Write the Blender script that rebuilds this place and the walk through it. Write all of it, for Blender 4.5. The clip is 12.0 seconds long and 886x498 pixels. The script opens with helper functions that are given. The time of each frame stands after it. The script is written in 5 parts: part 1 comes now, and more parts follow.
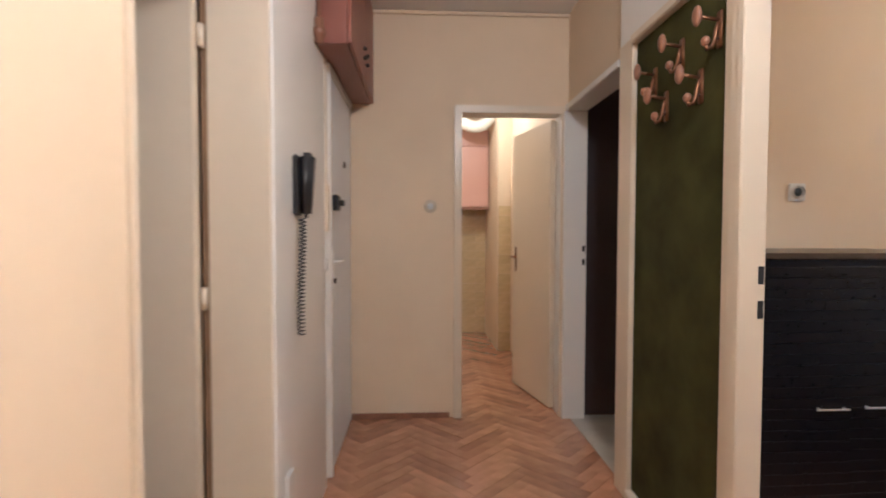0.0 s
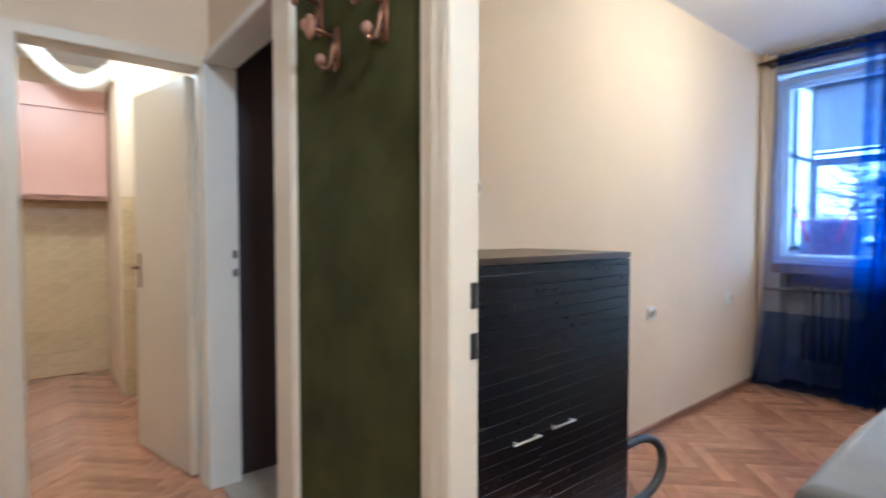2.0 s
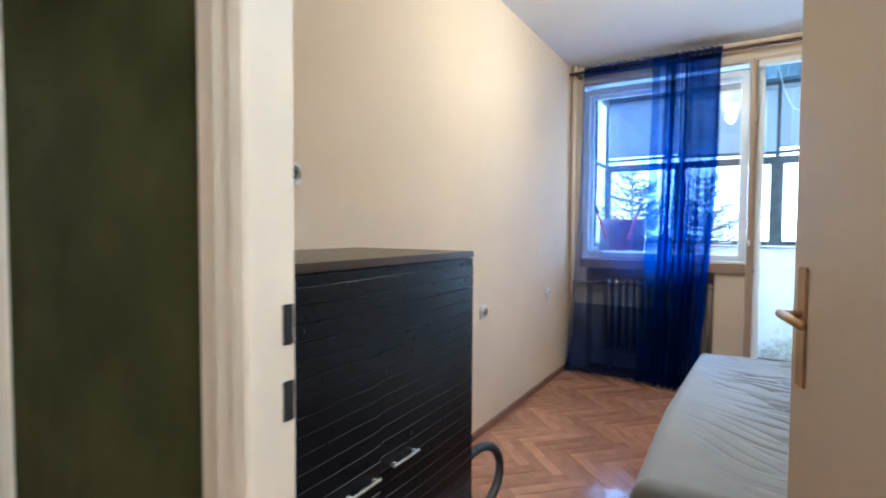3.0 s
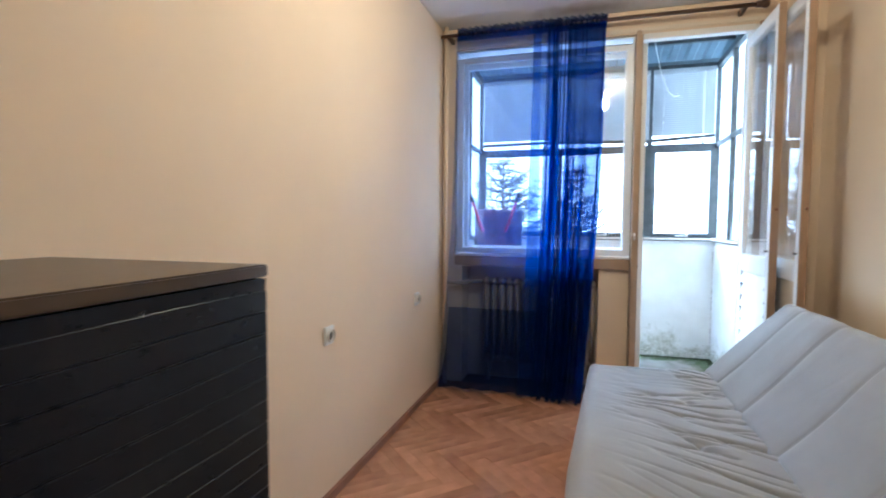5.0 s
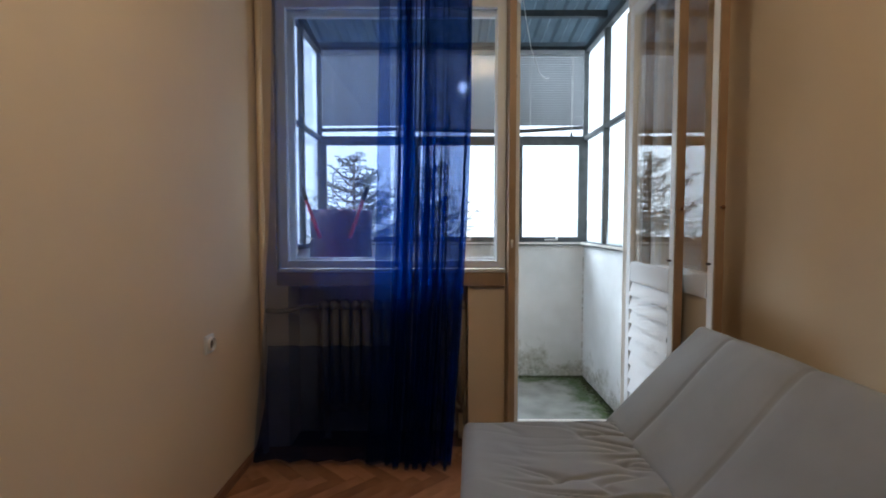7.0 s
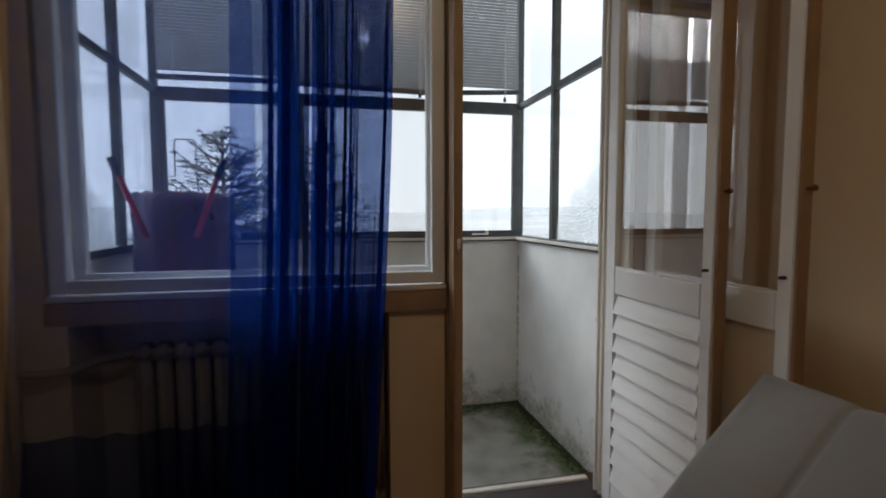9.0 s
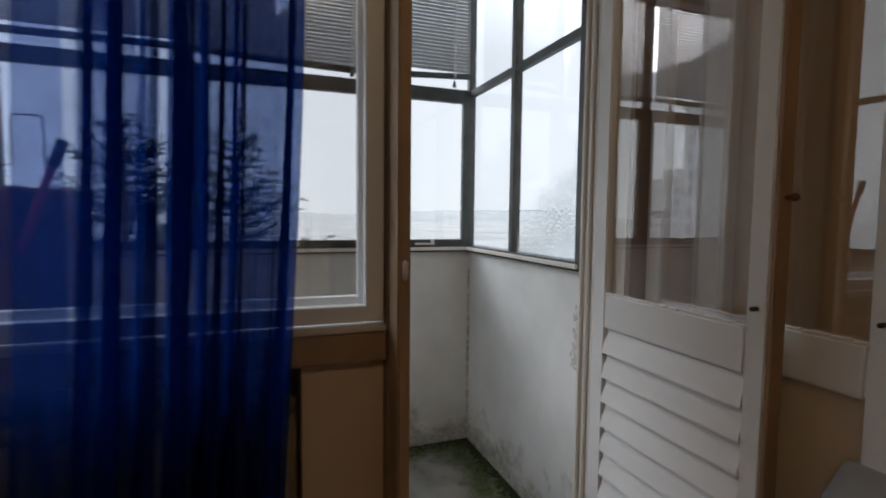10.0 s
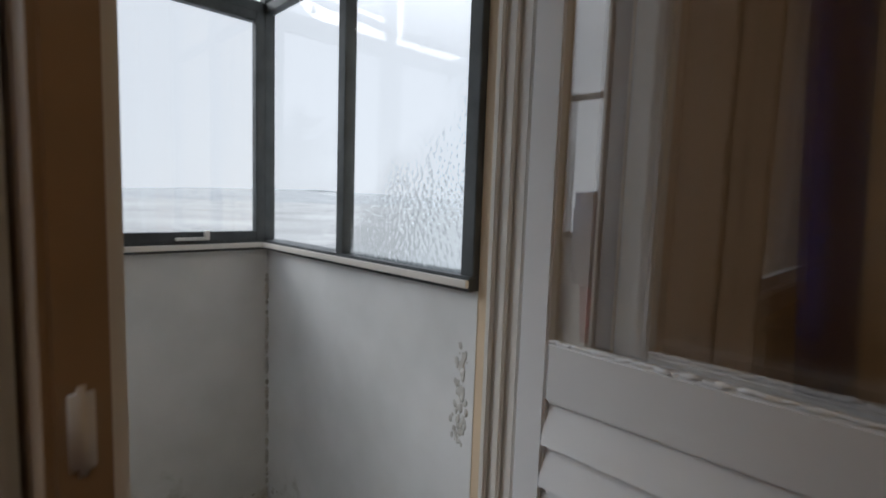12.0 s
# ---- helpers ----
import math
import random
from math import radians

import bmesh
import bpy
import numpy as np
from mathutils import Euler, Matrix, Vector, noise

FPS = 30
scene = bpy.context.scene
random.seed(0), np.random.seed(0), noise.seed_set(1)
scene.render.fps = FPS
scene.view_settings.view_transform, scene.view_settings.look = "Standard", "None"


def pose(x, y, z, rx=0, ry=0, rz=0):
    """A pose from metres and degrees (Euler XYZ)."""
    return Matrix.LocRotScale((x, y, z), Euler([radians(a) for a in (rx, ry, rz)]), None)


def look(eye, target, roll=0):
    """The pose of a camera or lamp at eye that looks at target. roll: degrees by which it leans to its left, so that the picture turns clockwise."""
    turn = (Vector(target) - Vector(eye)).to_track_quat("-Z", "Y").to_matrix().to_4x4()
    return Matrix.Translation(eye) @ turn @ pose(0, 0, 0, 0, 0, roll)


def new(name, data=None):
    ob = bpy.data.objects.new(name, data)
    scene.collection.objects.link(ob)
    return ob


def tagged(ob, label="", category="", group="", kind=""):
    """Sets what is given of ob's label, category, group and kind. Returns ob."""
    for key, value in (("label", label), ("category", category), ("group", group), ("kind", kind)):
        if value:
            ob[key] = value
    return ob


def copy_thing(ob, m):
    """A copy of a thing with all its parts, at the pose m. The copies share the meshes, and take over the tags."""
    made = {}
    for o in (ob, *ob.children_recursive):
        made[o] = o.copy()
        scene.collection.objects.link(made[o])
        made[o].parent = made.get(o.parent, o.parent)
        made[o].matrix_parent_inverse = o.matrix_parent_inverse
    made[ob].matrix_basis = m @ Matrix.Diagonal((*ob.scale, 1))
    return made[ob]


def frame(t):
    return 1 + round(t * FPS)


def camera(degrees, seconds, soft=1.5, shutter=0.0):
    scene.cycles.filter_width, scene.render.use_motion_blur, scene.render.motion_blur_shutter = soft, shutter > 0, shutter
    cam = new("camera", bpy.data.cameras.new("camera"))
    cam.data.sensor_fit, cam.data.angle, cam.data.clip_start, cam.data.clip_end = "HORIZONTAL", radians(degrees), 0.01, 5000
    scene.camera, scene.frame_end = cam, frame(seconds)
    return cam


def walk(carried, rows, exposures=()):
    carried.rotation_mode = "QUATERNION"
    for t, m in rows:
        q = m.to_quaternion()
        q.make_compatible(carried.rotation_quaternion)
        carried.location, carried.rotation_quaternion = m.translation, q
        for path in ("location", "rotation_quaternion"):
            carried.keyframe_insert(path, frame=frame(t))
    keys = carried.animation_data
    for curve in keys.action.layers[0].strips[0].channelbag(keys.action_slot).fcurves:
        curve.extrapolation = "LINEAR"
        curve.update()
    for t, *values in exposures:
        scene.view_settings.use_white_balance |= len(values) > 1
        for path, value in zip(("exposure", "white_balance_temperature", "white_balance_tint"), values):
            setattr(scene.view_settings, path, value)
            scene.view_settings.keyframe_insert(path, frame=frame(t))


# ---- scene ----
cam = camera(83.5, 12.0, soft=1.8, shutter=0.5)
PATH = [
    (0, (1.019, 0.54, 1.26), (1.113, 2.536, 1.191), 0.1),
    (0.5, (1.001, 0.788, 1.262), (1.369, 2.753, 1.202), 0.2),
    (1, (1.091, 0.985, 1.259), (1.719, 2.883, 1.2), 0.0),
    (1.5, (1.239, 1.131, 1.269), (2.156, 2.907, 1.193), -0.4),
    (2, (1.358, 1.241, 1.262), (2.619, 2.791, 1.193), -0.0),
    (2.5, (1.448, 1.393, 1.258), (3.013, 2.636, 1.19), -0.1),
    (3, (1.586, 1.468, 1.26), (3.299, 2.497, 1.181), 0.3),
    (5, (2.359, 1.708, 1.265), (4.273, 2.275, 1.153), 0.3),
    (5.5, (2.566, 1.717, 1.245), (4.526, 2.103, 1.147), 0.4),
    (6, (2.812, 1.734, 1.277), (4.793, 1.985, 1.167), 0.5),
    (6.5, (3.087, 1.741, 1.284), (5.08, 1.872, 1.175), 0.0),
    (7, (3.326, 1.784, 1.272), (5.323, 1.787, 1.17), 0.0),
    (9, (4.34, 1.845, 1.277), (6.286, 1.407, 1.132), -0.1),
    (9.5, (4.611, 1.8, 1.271), (6.53, 1.25, 1.149), 0.3),
    (10, (4.867, 1.733, 1.295), (6.741, 1.048, 1.16), 0.6),
    (10.5, (5.118, 1.7, 1.29), (6.878, 0.76, 1.162), 0.9),
    (11, (5.306, 1.658, 1.294), (6.916, 0.481, 1.151), 1.3),
    (11.5, (5.476, 1.542, 1.284), (6.992, 0.247, 1.129), 1.1),
    (12, (5.663, 1.462, 1.297), (7.084, 0.067, 1.105), 2.0),
]
EXPOSURES = [(0.0, 2.27, 4850, 9), (1.0, 2.65, 4500, 7), (2.0, 2.7, 4100, -2), (3.0, 2.6, 4080, -4), (5.0, 2.35, 4550, 0), (5.5, 2.05, 4750, 1), (6.0, 1.66, 5050, 2), (7.0, 0.87, 5450, 3), (9.0, -0.2, 6200, 7), (12.0, -0.72, 6150, 9)]
walk(cam, [(t, look(eye, target, roll)) for t, eye, target, roll in PATH], EXPOSURES)

# ---- world, sun, lamps ----
world = bpy.data.worlds.new("overcast")
scene.world = world
world.use_nodes = True
wn, wl = world.node_tree.nodes, world.node_tree.links
wn.clear()
w_out, w_bg, w_mix, w_sky = (wn.new(k) for k in ("ShaderNodeOutputWorld", "ShaderNodeBackground", "ShaderNodeMix", "ShaderNodeTexSky"))
w_sky.sky_type, w_sky.sun_disc = "NISHITA", False
w_sky.sun_elevation, w_sky.sun_rotation = radians(38), radians(60)
w_mix.data_type = "RGBA"
w_mix.inputs[0].default_value = 0.88
w_mix.inputs[7].default_value = (38, 39.5, 41.5, 1)
wl.new(w_sky.outputs[0], w_mix.inputs[6])
w_tc, w_sep, w_ramp, w_mul = (wn.new(k) for k in ("ShaderNodeTexCoord", "ShaderNodeSeparateXYZ", "ShaderNodeMapRange", "ShaderNodeVectorMath"))
w_ramp.inputs[1].default_value, w_ramp.inputs[2].default_value = 0.3, 1.0
w_ramp.inputs[3].default_value, w_ramp.inputs[4].default_value = 0.8, 2.6
w_mul.operation = "SCALE"
wl.new(w_tc.outputs["Generated"], w_sep.inputs[0])
wl.new(w_sep.outputs[2], w_ramp.inputs[0])
wl.new(w_ramp.outputs[0], w_mul.inputs["Scale"])
wl.new(w_mix.outputs[2], w_mul.inputs[0])
wl.new(w_mul.outputs[0], w_bg.inputs[0])
w_bg.inputs[1].default_value = 0.05
wl.new(w_bg.outputs[0], w_out.inputs[0])


def lamp(name, kind, energy, color, m, size=0.1):
    data = bpy.data.lights.new(name, kind)
    data.energy, data.color = energy, color
    ob = new(name, data)
    ob.matrix_world = m
    if kind == "AREA":
        data.size = size
    elif kind == "SUN":
        data.angle = radians(size)
    else:
        data.shadow_soft_size = size
    return ob


lamp("sun", "SUN", 2.0, (1, 0.98, 0.95), look((20, 17, 15), (0, 0, 0)), 30)
WARM = (1.0, 0.87, 0.72)
lamp("hall_light", "POINT", 16, WARM, pose(1.5, 0.75, 2.5), 0.12)
lamp("room_light", "POINT", 10.5, (1.0, 0.72, 0.43), pose(4.25, 1.6, 2.53), 0.05)
lamp("kitchen_light", "POINT", 6.5, (1.0, 0.84, 0.62), pose(1.4, 5.2, 2.5), 0.1)

# ---- materials ----


def material(name, color, rough=0.6, metal=0.0, vary=0.08, scale=6.0, bump=0.1, bump_scale=60.0, color2=None, rand=0.0, island=0.0, coat=0.0, stretch=(1, 1, 1), spec=0.5, sheen=0.0):
    """A surface with two scales of variation in colour, roughness and relief."""
    m = bpy.data.materials.new(name)
    m.use_nodes = True
    n, l = m.node_tree.nodes, m.node_tree.links
    b = n["Principled BSDF"]
    b.inputs["Metallic"].default_value = metal
    b.inputs["Coat Weight"].default_value = coat
    b.inputs["Specular IOR Level"].default_value = spec
    b.inputs["Sheen Weight"].default_value = sheen
    tc, mp = n.new("ShaderNodeTexCoord"), n.new("ShaderNodeMapping")
    mp.inputs["Scale"].default_value = stretch
    l.new(tc.outputs["Object"], mp.inputs[0])
    big, fine = n.new("ShaderNodeTexNoise"), n.new("ShaderNodeTexNoise")
    big.inputs["Scale"].default_value, big.inputs["Detail"].default_value = scale, 4
    fine.inputs["Scale"].default_value, fine.inputs["Detail"].default_value = bump_scale, 3
    l.new(mp.outputs[0], big.inputs[0])
    l.new(mp.outputs[0], fine.inputs[0])
    mix = n.new("ShaderNodeMix")
    mix.data_type = "RGBA"
    c2 = color2 or tuple(c * (1 - 2 * vary) for c in color)
    mix.inputs[6].default_value, mix.inputs[7].default_value = (*color, 1), (*c2, 1)
    ramp = n.new("ShaderNodeMapRange")
    ramp.inputs[1].default_value, ramp.inputs[2].default_value = 0.35, 0.7
    l.new(big.outputs[0], ramp.inputs[0])
    l.new(ramp.outputs[0], mix.inputs[0])
    last = mix.outputs[2]
    if rand or island:
        hsv = n.new("ShaderNodeHueSaturation")
        info = n.new("ShaderNodeObjectInfo") if rand else n.new("ShaderNodeNewGeometry")
        mr = n.new("ShaderNodeMapRange")
        mr.inputs[3].default_value, mr.inputs[4].default_value = 1 - (rand or island), 1 + (rand or island)
        l.new(info.outputs["Random" if rand else "Random Per Island"], mr.inputs[0])
        l.new(mr.outputs[0], hsv.inputs["Value"])
        l.new(last, hsv.inputs["Color"])
        last = hsv.outputs[0]
    l.new(last, b.inputs["Base Color"])
    rr = n.new("ShaderNodeMapRange")
    rr.inputs[3].default_value, rr.inputs[4].default_value = rough * 0.93, min(rough * 1.07, 1)
    l.new(fine.outputs[0], rr.inputs[0])
    l.new(rr.outputs[0], b.inputs["Roughness"])
    if bump:
        bp = n.new("ShaderNodeBump")
        bp.inputs["Strength"].default_value, bp.inputs["Distance"].default_value = bump, 0.0012
        l.new(fine.outputs[0], bp.inputs["Height"])
        l.new(bp.outputs[0], b.inputs["Normal"])
    return m


def glass_material(name, tint=(1, 1, 1), rough=0.0, wet=0.0, gloss=0.065):
    m = bpy.data.materials.new(name)
    m.use_nodes = True
    n, l = m.node_tree.nodes, m.node_tree.links
    n.clear()
    out, mix, tr, gl, fr = (n.new("ShaderNode" + k) for k in ("OutputMaterial", "MixShader", "BsdfTransparent", "BsdfGlossy", "LayerWeight"))
    pw, ml = n.new("ShaderNodeMath"), n.new("ShaderNodeMath")
    tr.inputs[0].default_value, gl.inputs["Roughness"].default_value = (*tint, 1), rough
    pw.operation, pw.inputs[1].default_value = "POWER", 5.0
    ml.operation, ml.inputs[1].default_value, ml.inputs[2].default_value = "MULTIPLY_ADD", 0.80, gloss
    l.new(fr.outputs["Facing"], pw.inputs[0])
    l.new(pw.outputs[0], ml.inputs[0])
    l.new(ml.outputs[0], mix.inputs[0])
    l.new(tr.outputs[0], mix.inputs[1])
    l.new(gl.outputs[0], mix.inputs[2])
    last = mix
    if wet:
        geo, sep, vor, gr, rf, m2, bp, mul, edge = (n.new("ShaderNode" + k) for k in ("NewGeometry", "SeparateXYZ", "TexVoronoi", "TexNoise", "BsdfRefraction", "MixShader", "Bump", "Math", "MapRange"))
        l.new(geo.outputs["Position"], sep.inputs[0])
        vor.inputs["Scale"].default_value, vor.feature = 75, "SMOOTH_F1"
        gr.inputs["Scale"].default_value, gr.inputs["Detail"].default_value = 5, 5
        l.new(geo.outputs["Position"], vor.inputs[0])
        l.new(geo.outputs["Position"], gr.inputs[0])
        bp.inputs["Distance"].default_value, bp.inputs["Strength"].default_value = 0.010, 0.28
        l.new(vor.outputs["Distance"], bp.inputs["Height"])
        rf.inputs["IOR"].default_value, rf.inputs["Roughness"].default_value = 1.33, 0.16
        rf.inputs["Color"].default_value = (0.92, 0.94, 0.95, 1)
        l.new(bp.outputs[0], rf.inputs["Normal"])
        # wettest low down and towards the house wall
        slope = n.new("ShaderNodeMath")
        slope.operation, slope.inputs[1].default_value = "MULTIPLY_ADD", 0.9
        l.new(sep.outputs[0], slope.inputs[0])
        l.new(sep.outputs[2], slope.inputs[2])
        mul.operation, mul.inputs[1].default_value = "MULTIPLY_ADD", 0.5
        l.new(gr.outputs[0], mul.inputs[0])
        l.new(slope.outputs[0], mul.inputs[2])
        edge.inputs[1].default_value, edge.inputs[2].default_value = 7.75, 7.2
        l.new(mul.outputs[0], edge.inputs[0])
        l.new(edge.outputs[0], m2.inputs[0])
        l.new(mix.outputs[0], m2.inputs[1])
        l.new(rf.outputs[0], m2.inputs[2])
        last = m2
    l.new(last.outputs[0], out.inputs[0])
    return m


def sheer_material(name, color, facing_color, density):
    m = bpy.data.materials.new(name)
    m.use_nodes = True
    n, l = m.node_tree.nodes, m.node_tree.links
    n.clear()
    out, mix, tr, df, tl, m2 = (n.new("ShaderNode" + k) for k in ("OutputMaterial", "MixShader", "BsdfTransparent", "BsdfDiffuse", "BsdfTranslucent", "MixShader"))
    tc, nz, mr = n.new("ShaderNodeTexCoord"), n.new("ShaderNodeTexNoise"), n.new("ShaderNodeMapRange")
    nz.inputs["Scale"].default_value = 14
    l.new(tc.outputs["Object"], nz.inputs[0])
    mr.inputs[3].default_value, mr.inputs[4].default_value = density - 0.08, density + 0.08
    l.new(nz.outputs[0], mr.inputs[0])
    tr.inputs[0].default_value = (0.66, 0.75, 0.95, 1)
    df.inputs[0].default_value = (*facing_color, 1)
    tl.inputs[0].default_value = (*color, 1)
    l.new(df.outputs[0], m2.inputs[1])
    l.new(tl.outputs[0], m2.inputs[2])
    m2.inputs[0].default_value = 0.6
    l.new(mr.outputs[0], mix.inputs[0])
    l.new(tr.outputs[0], mix.inputs[1])
    l.new(m2.outputs[0], mix.inputs[2])
    l.new(mix.outputs[0], out.inputs[0])
    return m


def glow_material(name, color, strength):
    m = bpy.data.materials.new(name)
    m.use_nodes = True
    b = m.node_tree.nodes["Principled BSDF"]
    b.inputs["Base Color"].default_value = (*color, 1)
    b.inputs["Emission Color"].default_value = (*color, 1)
    b.inputs["Emission Strength"].default_value = strength
    return m



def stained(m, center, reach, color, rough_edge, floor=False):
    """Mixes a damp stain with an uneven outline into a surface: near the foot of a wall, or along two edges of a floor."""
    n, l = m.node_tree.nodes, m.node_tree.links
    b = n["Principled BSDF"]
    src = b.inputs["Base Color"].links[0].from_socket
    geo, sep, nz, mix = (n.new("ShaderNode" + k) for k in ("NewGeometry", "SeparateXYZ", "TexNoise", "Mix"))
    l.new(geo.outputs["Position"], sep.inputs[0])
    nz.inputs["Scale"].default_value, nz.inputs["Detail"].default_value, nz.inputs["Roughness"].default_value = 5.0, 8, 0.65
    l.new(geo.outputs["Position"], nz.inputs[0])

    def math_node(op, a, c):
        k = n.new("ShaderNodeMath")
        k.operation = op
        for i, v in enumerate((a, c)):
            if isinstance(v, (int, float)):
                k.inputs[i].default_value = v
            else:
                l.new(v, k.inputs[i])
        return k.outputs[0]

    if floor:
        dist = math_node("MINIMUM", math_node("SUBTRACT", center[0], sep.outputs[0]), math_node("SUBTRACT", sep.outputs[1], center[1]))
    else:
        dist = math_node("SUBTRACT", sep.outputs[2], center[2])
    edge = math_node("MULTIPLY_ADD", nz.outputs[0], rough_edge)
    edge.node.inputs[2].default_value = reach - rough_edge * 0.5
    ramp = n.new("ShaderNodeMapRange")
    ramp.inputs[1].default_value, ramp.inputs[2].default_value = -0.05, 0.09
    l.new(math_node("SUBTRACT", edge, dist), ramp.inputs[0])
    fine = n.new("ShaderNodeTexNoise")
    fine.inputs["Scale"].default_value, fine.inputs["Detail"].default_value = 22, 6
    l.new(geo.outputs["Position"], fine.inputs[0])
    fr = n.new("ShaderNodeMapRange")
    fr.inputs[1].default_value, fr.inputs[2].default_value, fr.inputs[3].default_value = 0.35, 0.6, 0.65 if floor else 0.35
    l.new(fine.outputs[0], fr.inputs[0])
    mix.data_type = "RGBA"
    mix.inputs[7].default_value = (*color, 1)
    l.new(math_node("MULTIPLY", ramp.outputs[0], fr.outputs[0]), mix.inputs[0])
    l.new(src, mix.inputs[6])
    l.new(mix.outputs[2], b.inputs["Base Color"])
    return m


CREAM = material("cream_wall_paint", (0.74, 0.595, 0.42), 0.75, vary=0.03, scale=1.5, bump=0.25, bump_scale=90)
CEIL = material("ceiling_paint", (0.78, 0.76, 0.73), 0.8, vary=0.02, scale=1.2, bump=0.2, bump_scale=80)


def browned(m, place, size, color):
    """A soft brown patch with a noisy outline round one place of a surface."""
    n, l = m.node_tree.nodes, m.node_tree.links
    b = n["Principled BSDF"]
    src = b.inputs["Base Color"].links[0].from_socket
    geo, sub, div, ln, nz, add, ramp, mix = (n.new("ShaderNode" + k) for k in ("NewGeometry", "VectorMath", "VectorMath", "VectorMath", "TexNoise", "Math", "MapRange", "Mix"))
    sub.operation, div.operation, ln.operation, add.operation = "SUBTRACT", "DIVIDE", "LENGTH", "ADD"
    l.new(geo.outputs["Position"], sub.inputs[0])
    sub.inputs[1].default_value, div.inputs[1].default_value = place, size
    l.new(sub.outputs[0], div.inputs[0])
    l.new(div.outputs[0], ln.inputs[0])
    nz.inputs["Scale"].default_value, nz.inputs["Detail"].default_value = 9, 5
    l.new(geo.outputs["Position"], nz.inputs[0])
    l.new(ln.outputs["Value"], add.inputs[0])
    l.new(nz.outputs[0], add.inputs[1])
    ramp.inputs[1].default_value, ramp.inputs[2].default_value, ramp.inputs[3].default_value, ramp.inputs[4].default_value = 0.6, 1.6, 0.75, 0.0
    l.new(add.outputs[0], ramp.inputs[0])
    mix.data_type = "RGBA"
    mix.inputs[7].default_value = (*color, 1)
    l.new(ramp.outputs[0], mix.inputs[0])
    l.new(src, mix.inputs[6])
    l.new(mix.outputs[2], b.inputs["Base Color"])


browned(CEIL, (5.98, 1.75, 2.72), (0.13, 0.42, 0.3), (0.28, 0.22, 0.16))
WHITE = material("gloss_white_paint", (0.78, 0.75, 0.70), 0.3, vary=0.01, scale=3, bump=0.03, bump_scale=5)
CREAMPAINT = material("cream_gloss_paint", (0.70, 0.60, 0.46), 0.32, vary=0.01, scale=2, bump=0.05, bump_scale=160)
STONE = material("beige_stone", (0.50, 0.45, 0.38), 0.4, vary=0.1, scale=6, bump=0.05)
LEAFWHITE = material("cool_white_gloss_paint", (0.87, 0.89, 0.92), 0.3, vary=0.02, scale=3, bump=0.03)
DOORWHITE = material("white_door_paint", (0.80, 0.82, 0.86), 0.3, vary=0.02, scale=3, bump=0.05)
# yellowed cream, with the shade of its backlit side mixed into the colour
EDGE = material("yellowed_paint_backlit", (0.39, 0.27, 0.165), 0.45, vary=0.08, scale=8, bump=0.2, bump_scale=40)
PARQUET = material("oak_parquet", (0.48, 0.235, 0.125), 0.22, vary=0.15, scale=9, bump=0.08, bump_scale=90, rand=0.24, coat=0.5, stretch=(1, 1, 1))
PARQUET2 = material("oak_parquet_far", (0.48, 0.235, 0.125), 0.22, vary=0.15, scale=9, bump=0.08, bump_scale=90, island=0.24, coat=0.5)
GROUT = material("parquet_joint", (0.10, 0.045, 0.02), 0.8)
REDWOOD = material("reddish_laminate", (0.25, 0.085, 0.055), 0.4, vary=0.06, scale=2, bump=0.05)
DARKBROWN = material("dark_brown_surface", (0.05, 0.035, 0.035), 0.4, vary=0.1, scale=2, bump=0.1)
SKIRT = material("skirting_wood", (0.28, 0.13, 0.07), 0.5, vary=0.15, scale=10)
GREEN = material("green_felt", (0.060, 0.056, 0.015), 0.95, vary=0.22, scale=5, bump=0.4, bump_scale=300, spec=0.15)
BRASS = material("aged_brass", (0.25, 0.12, 0.06), 0.42, metal=0.85, vary=0.15, scale=20)
KNOB = material("wooden_knob", (0.27, 0.125, 0.07), 0.35, vary=0.1, scale=20)
DOORBRASS = material("brushed_door_brass", (0.52, 0.36, 0.18), 0.38, metal=0.75, vary=0.08, scale=15)
IRON = material("dark_iron", (0.06, 0.04, 0.035), 0.5, metal=0.6)
BLACK = material("black_lacquer", (0.006, 0.006, 0.008), 0.28, vary=0.1, scale=5, bump=0.02, spec=0.3)
TOPWOOD = material("brown_black_top", (0.06, 0.038, 0.022), 0.3, vary=0.2, scale=8, stretch=(1, 6, 1))
CHROME = material("satin_chrome", (0.95, 0.95, 0.95), 0.5, metal=1, vary=0.02, bump=0)
PLASTIC = material("white_plastic", (0.75, 0.74, 0.71), 0.35, vary=0.02, bump=0)
BLACKPL = material("black_plastic", (0.02, 0.02, 0.022), 0.35, vary=0.05, bump=0)
GREYPL = material("grey_plastic_tube", (0.055, 0.055, 0.06), 0.4, vary=0.05, bump=0)
SOFA = material("grey_sofa_fabric", (0.275, 0.275, 0.28), 0.9, vary=0.06, scale=5, bump=0.35, bump_scale=400, sheen=0.2)
STEEL = material("weathered_steel", (0.09, 0.10, 0.105), 0.5, metal=0.3, vary=0.2, scale=10, bump=0.2)
ROOFMAT = material("corrugated_sheet", (0.16, 0.20, 0.23), 0.5, metal=0.2, vary=0.15, scale=4)
BLIND = material("blind_slat", (0.38, 0.39, 0.40), 0.45, vary=0.06, scale=6, bump=0)
LEAFEDGE = material("brown_leaf_edge", (0.33, 0.21, 0.12), 0.5, vary=0.1, scale=8, bump=0.2, bump_scale=40)
RODWOOD = material("dark_rod_wood", (0.07, 0.035, 0.02), 0.4, vary=0.1, scale=10)
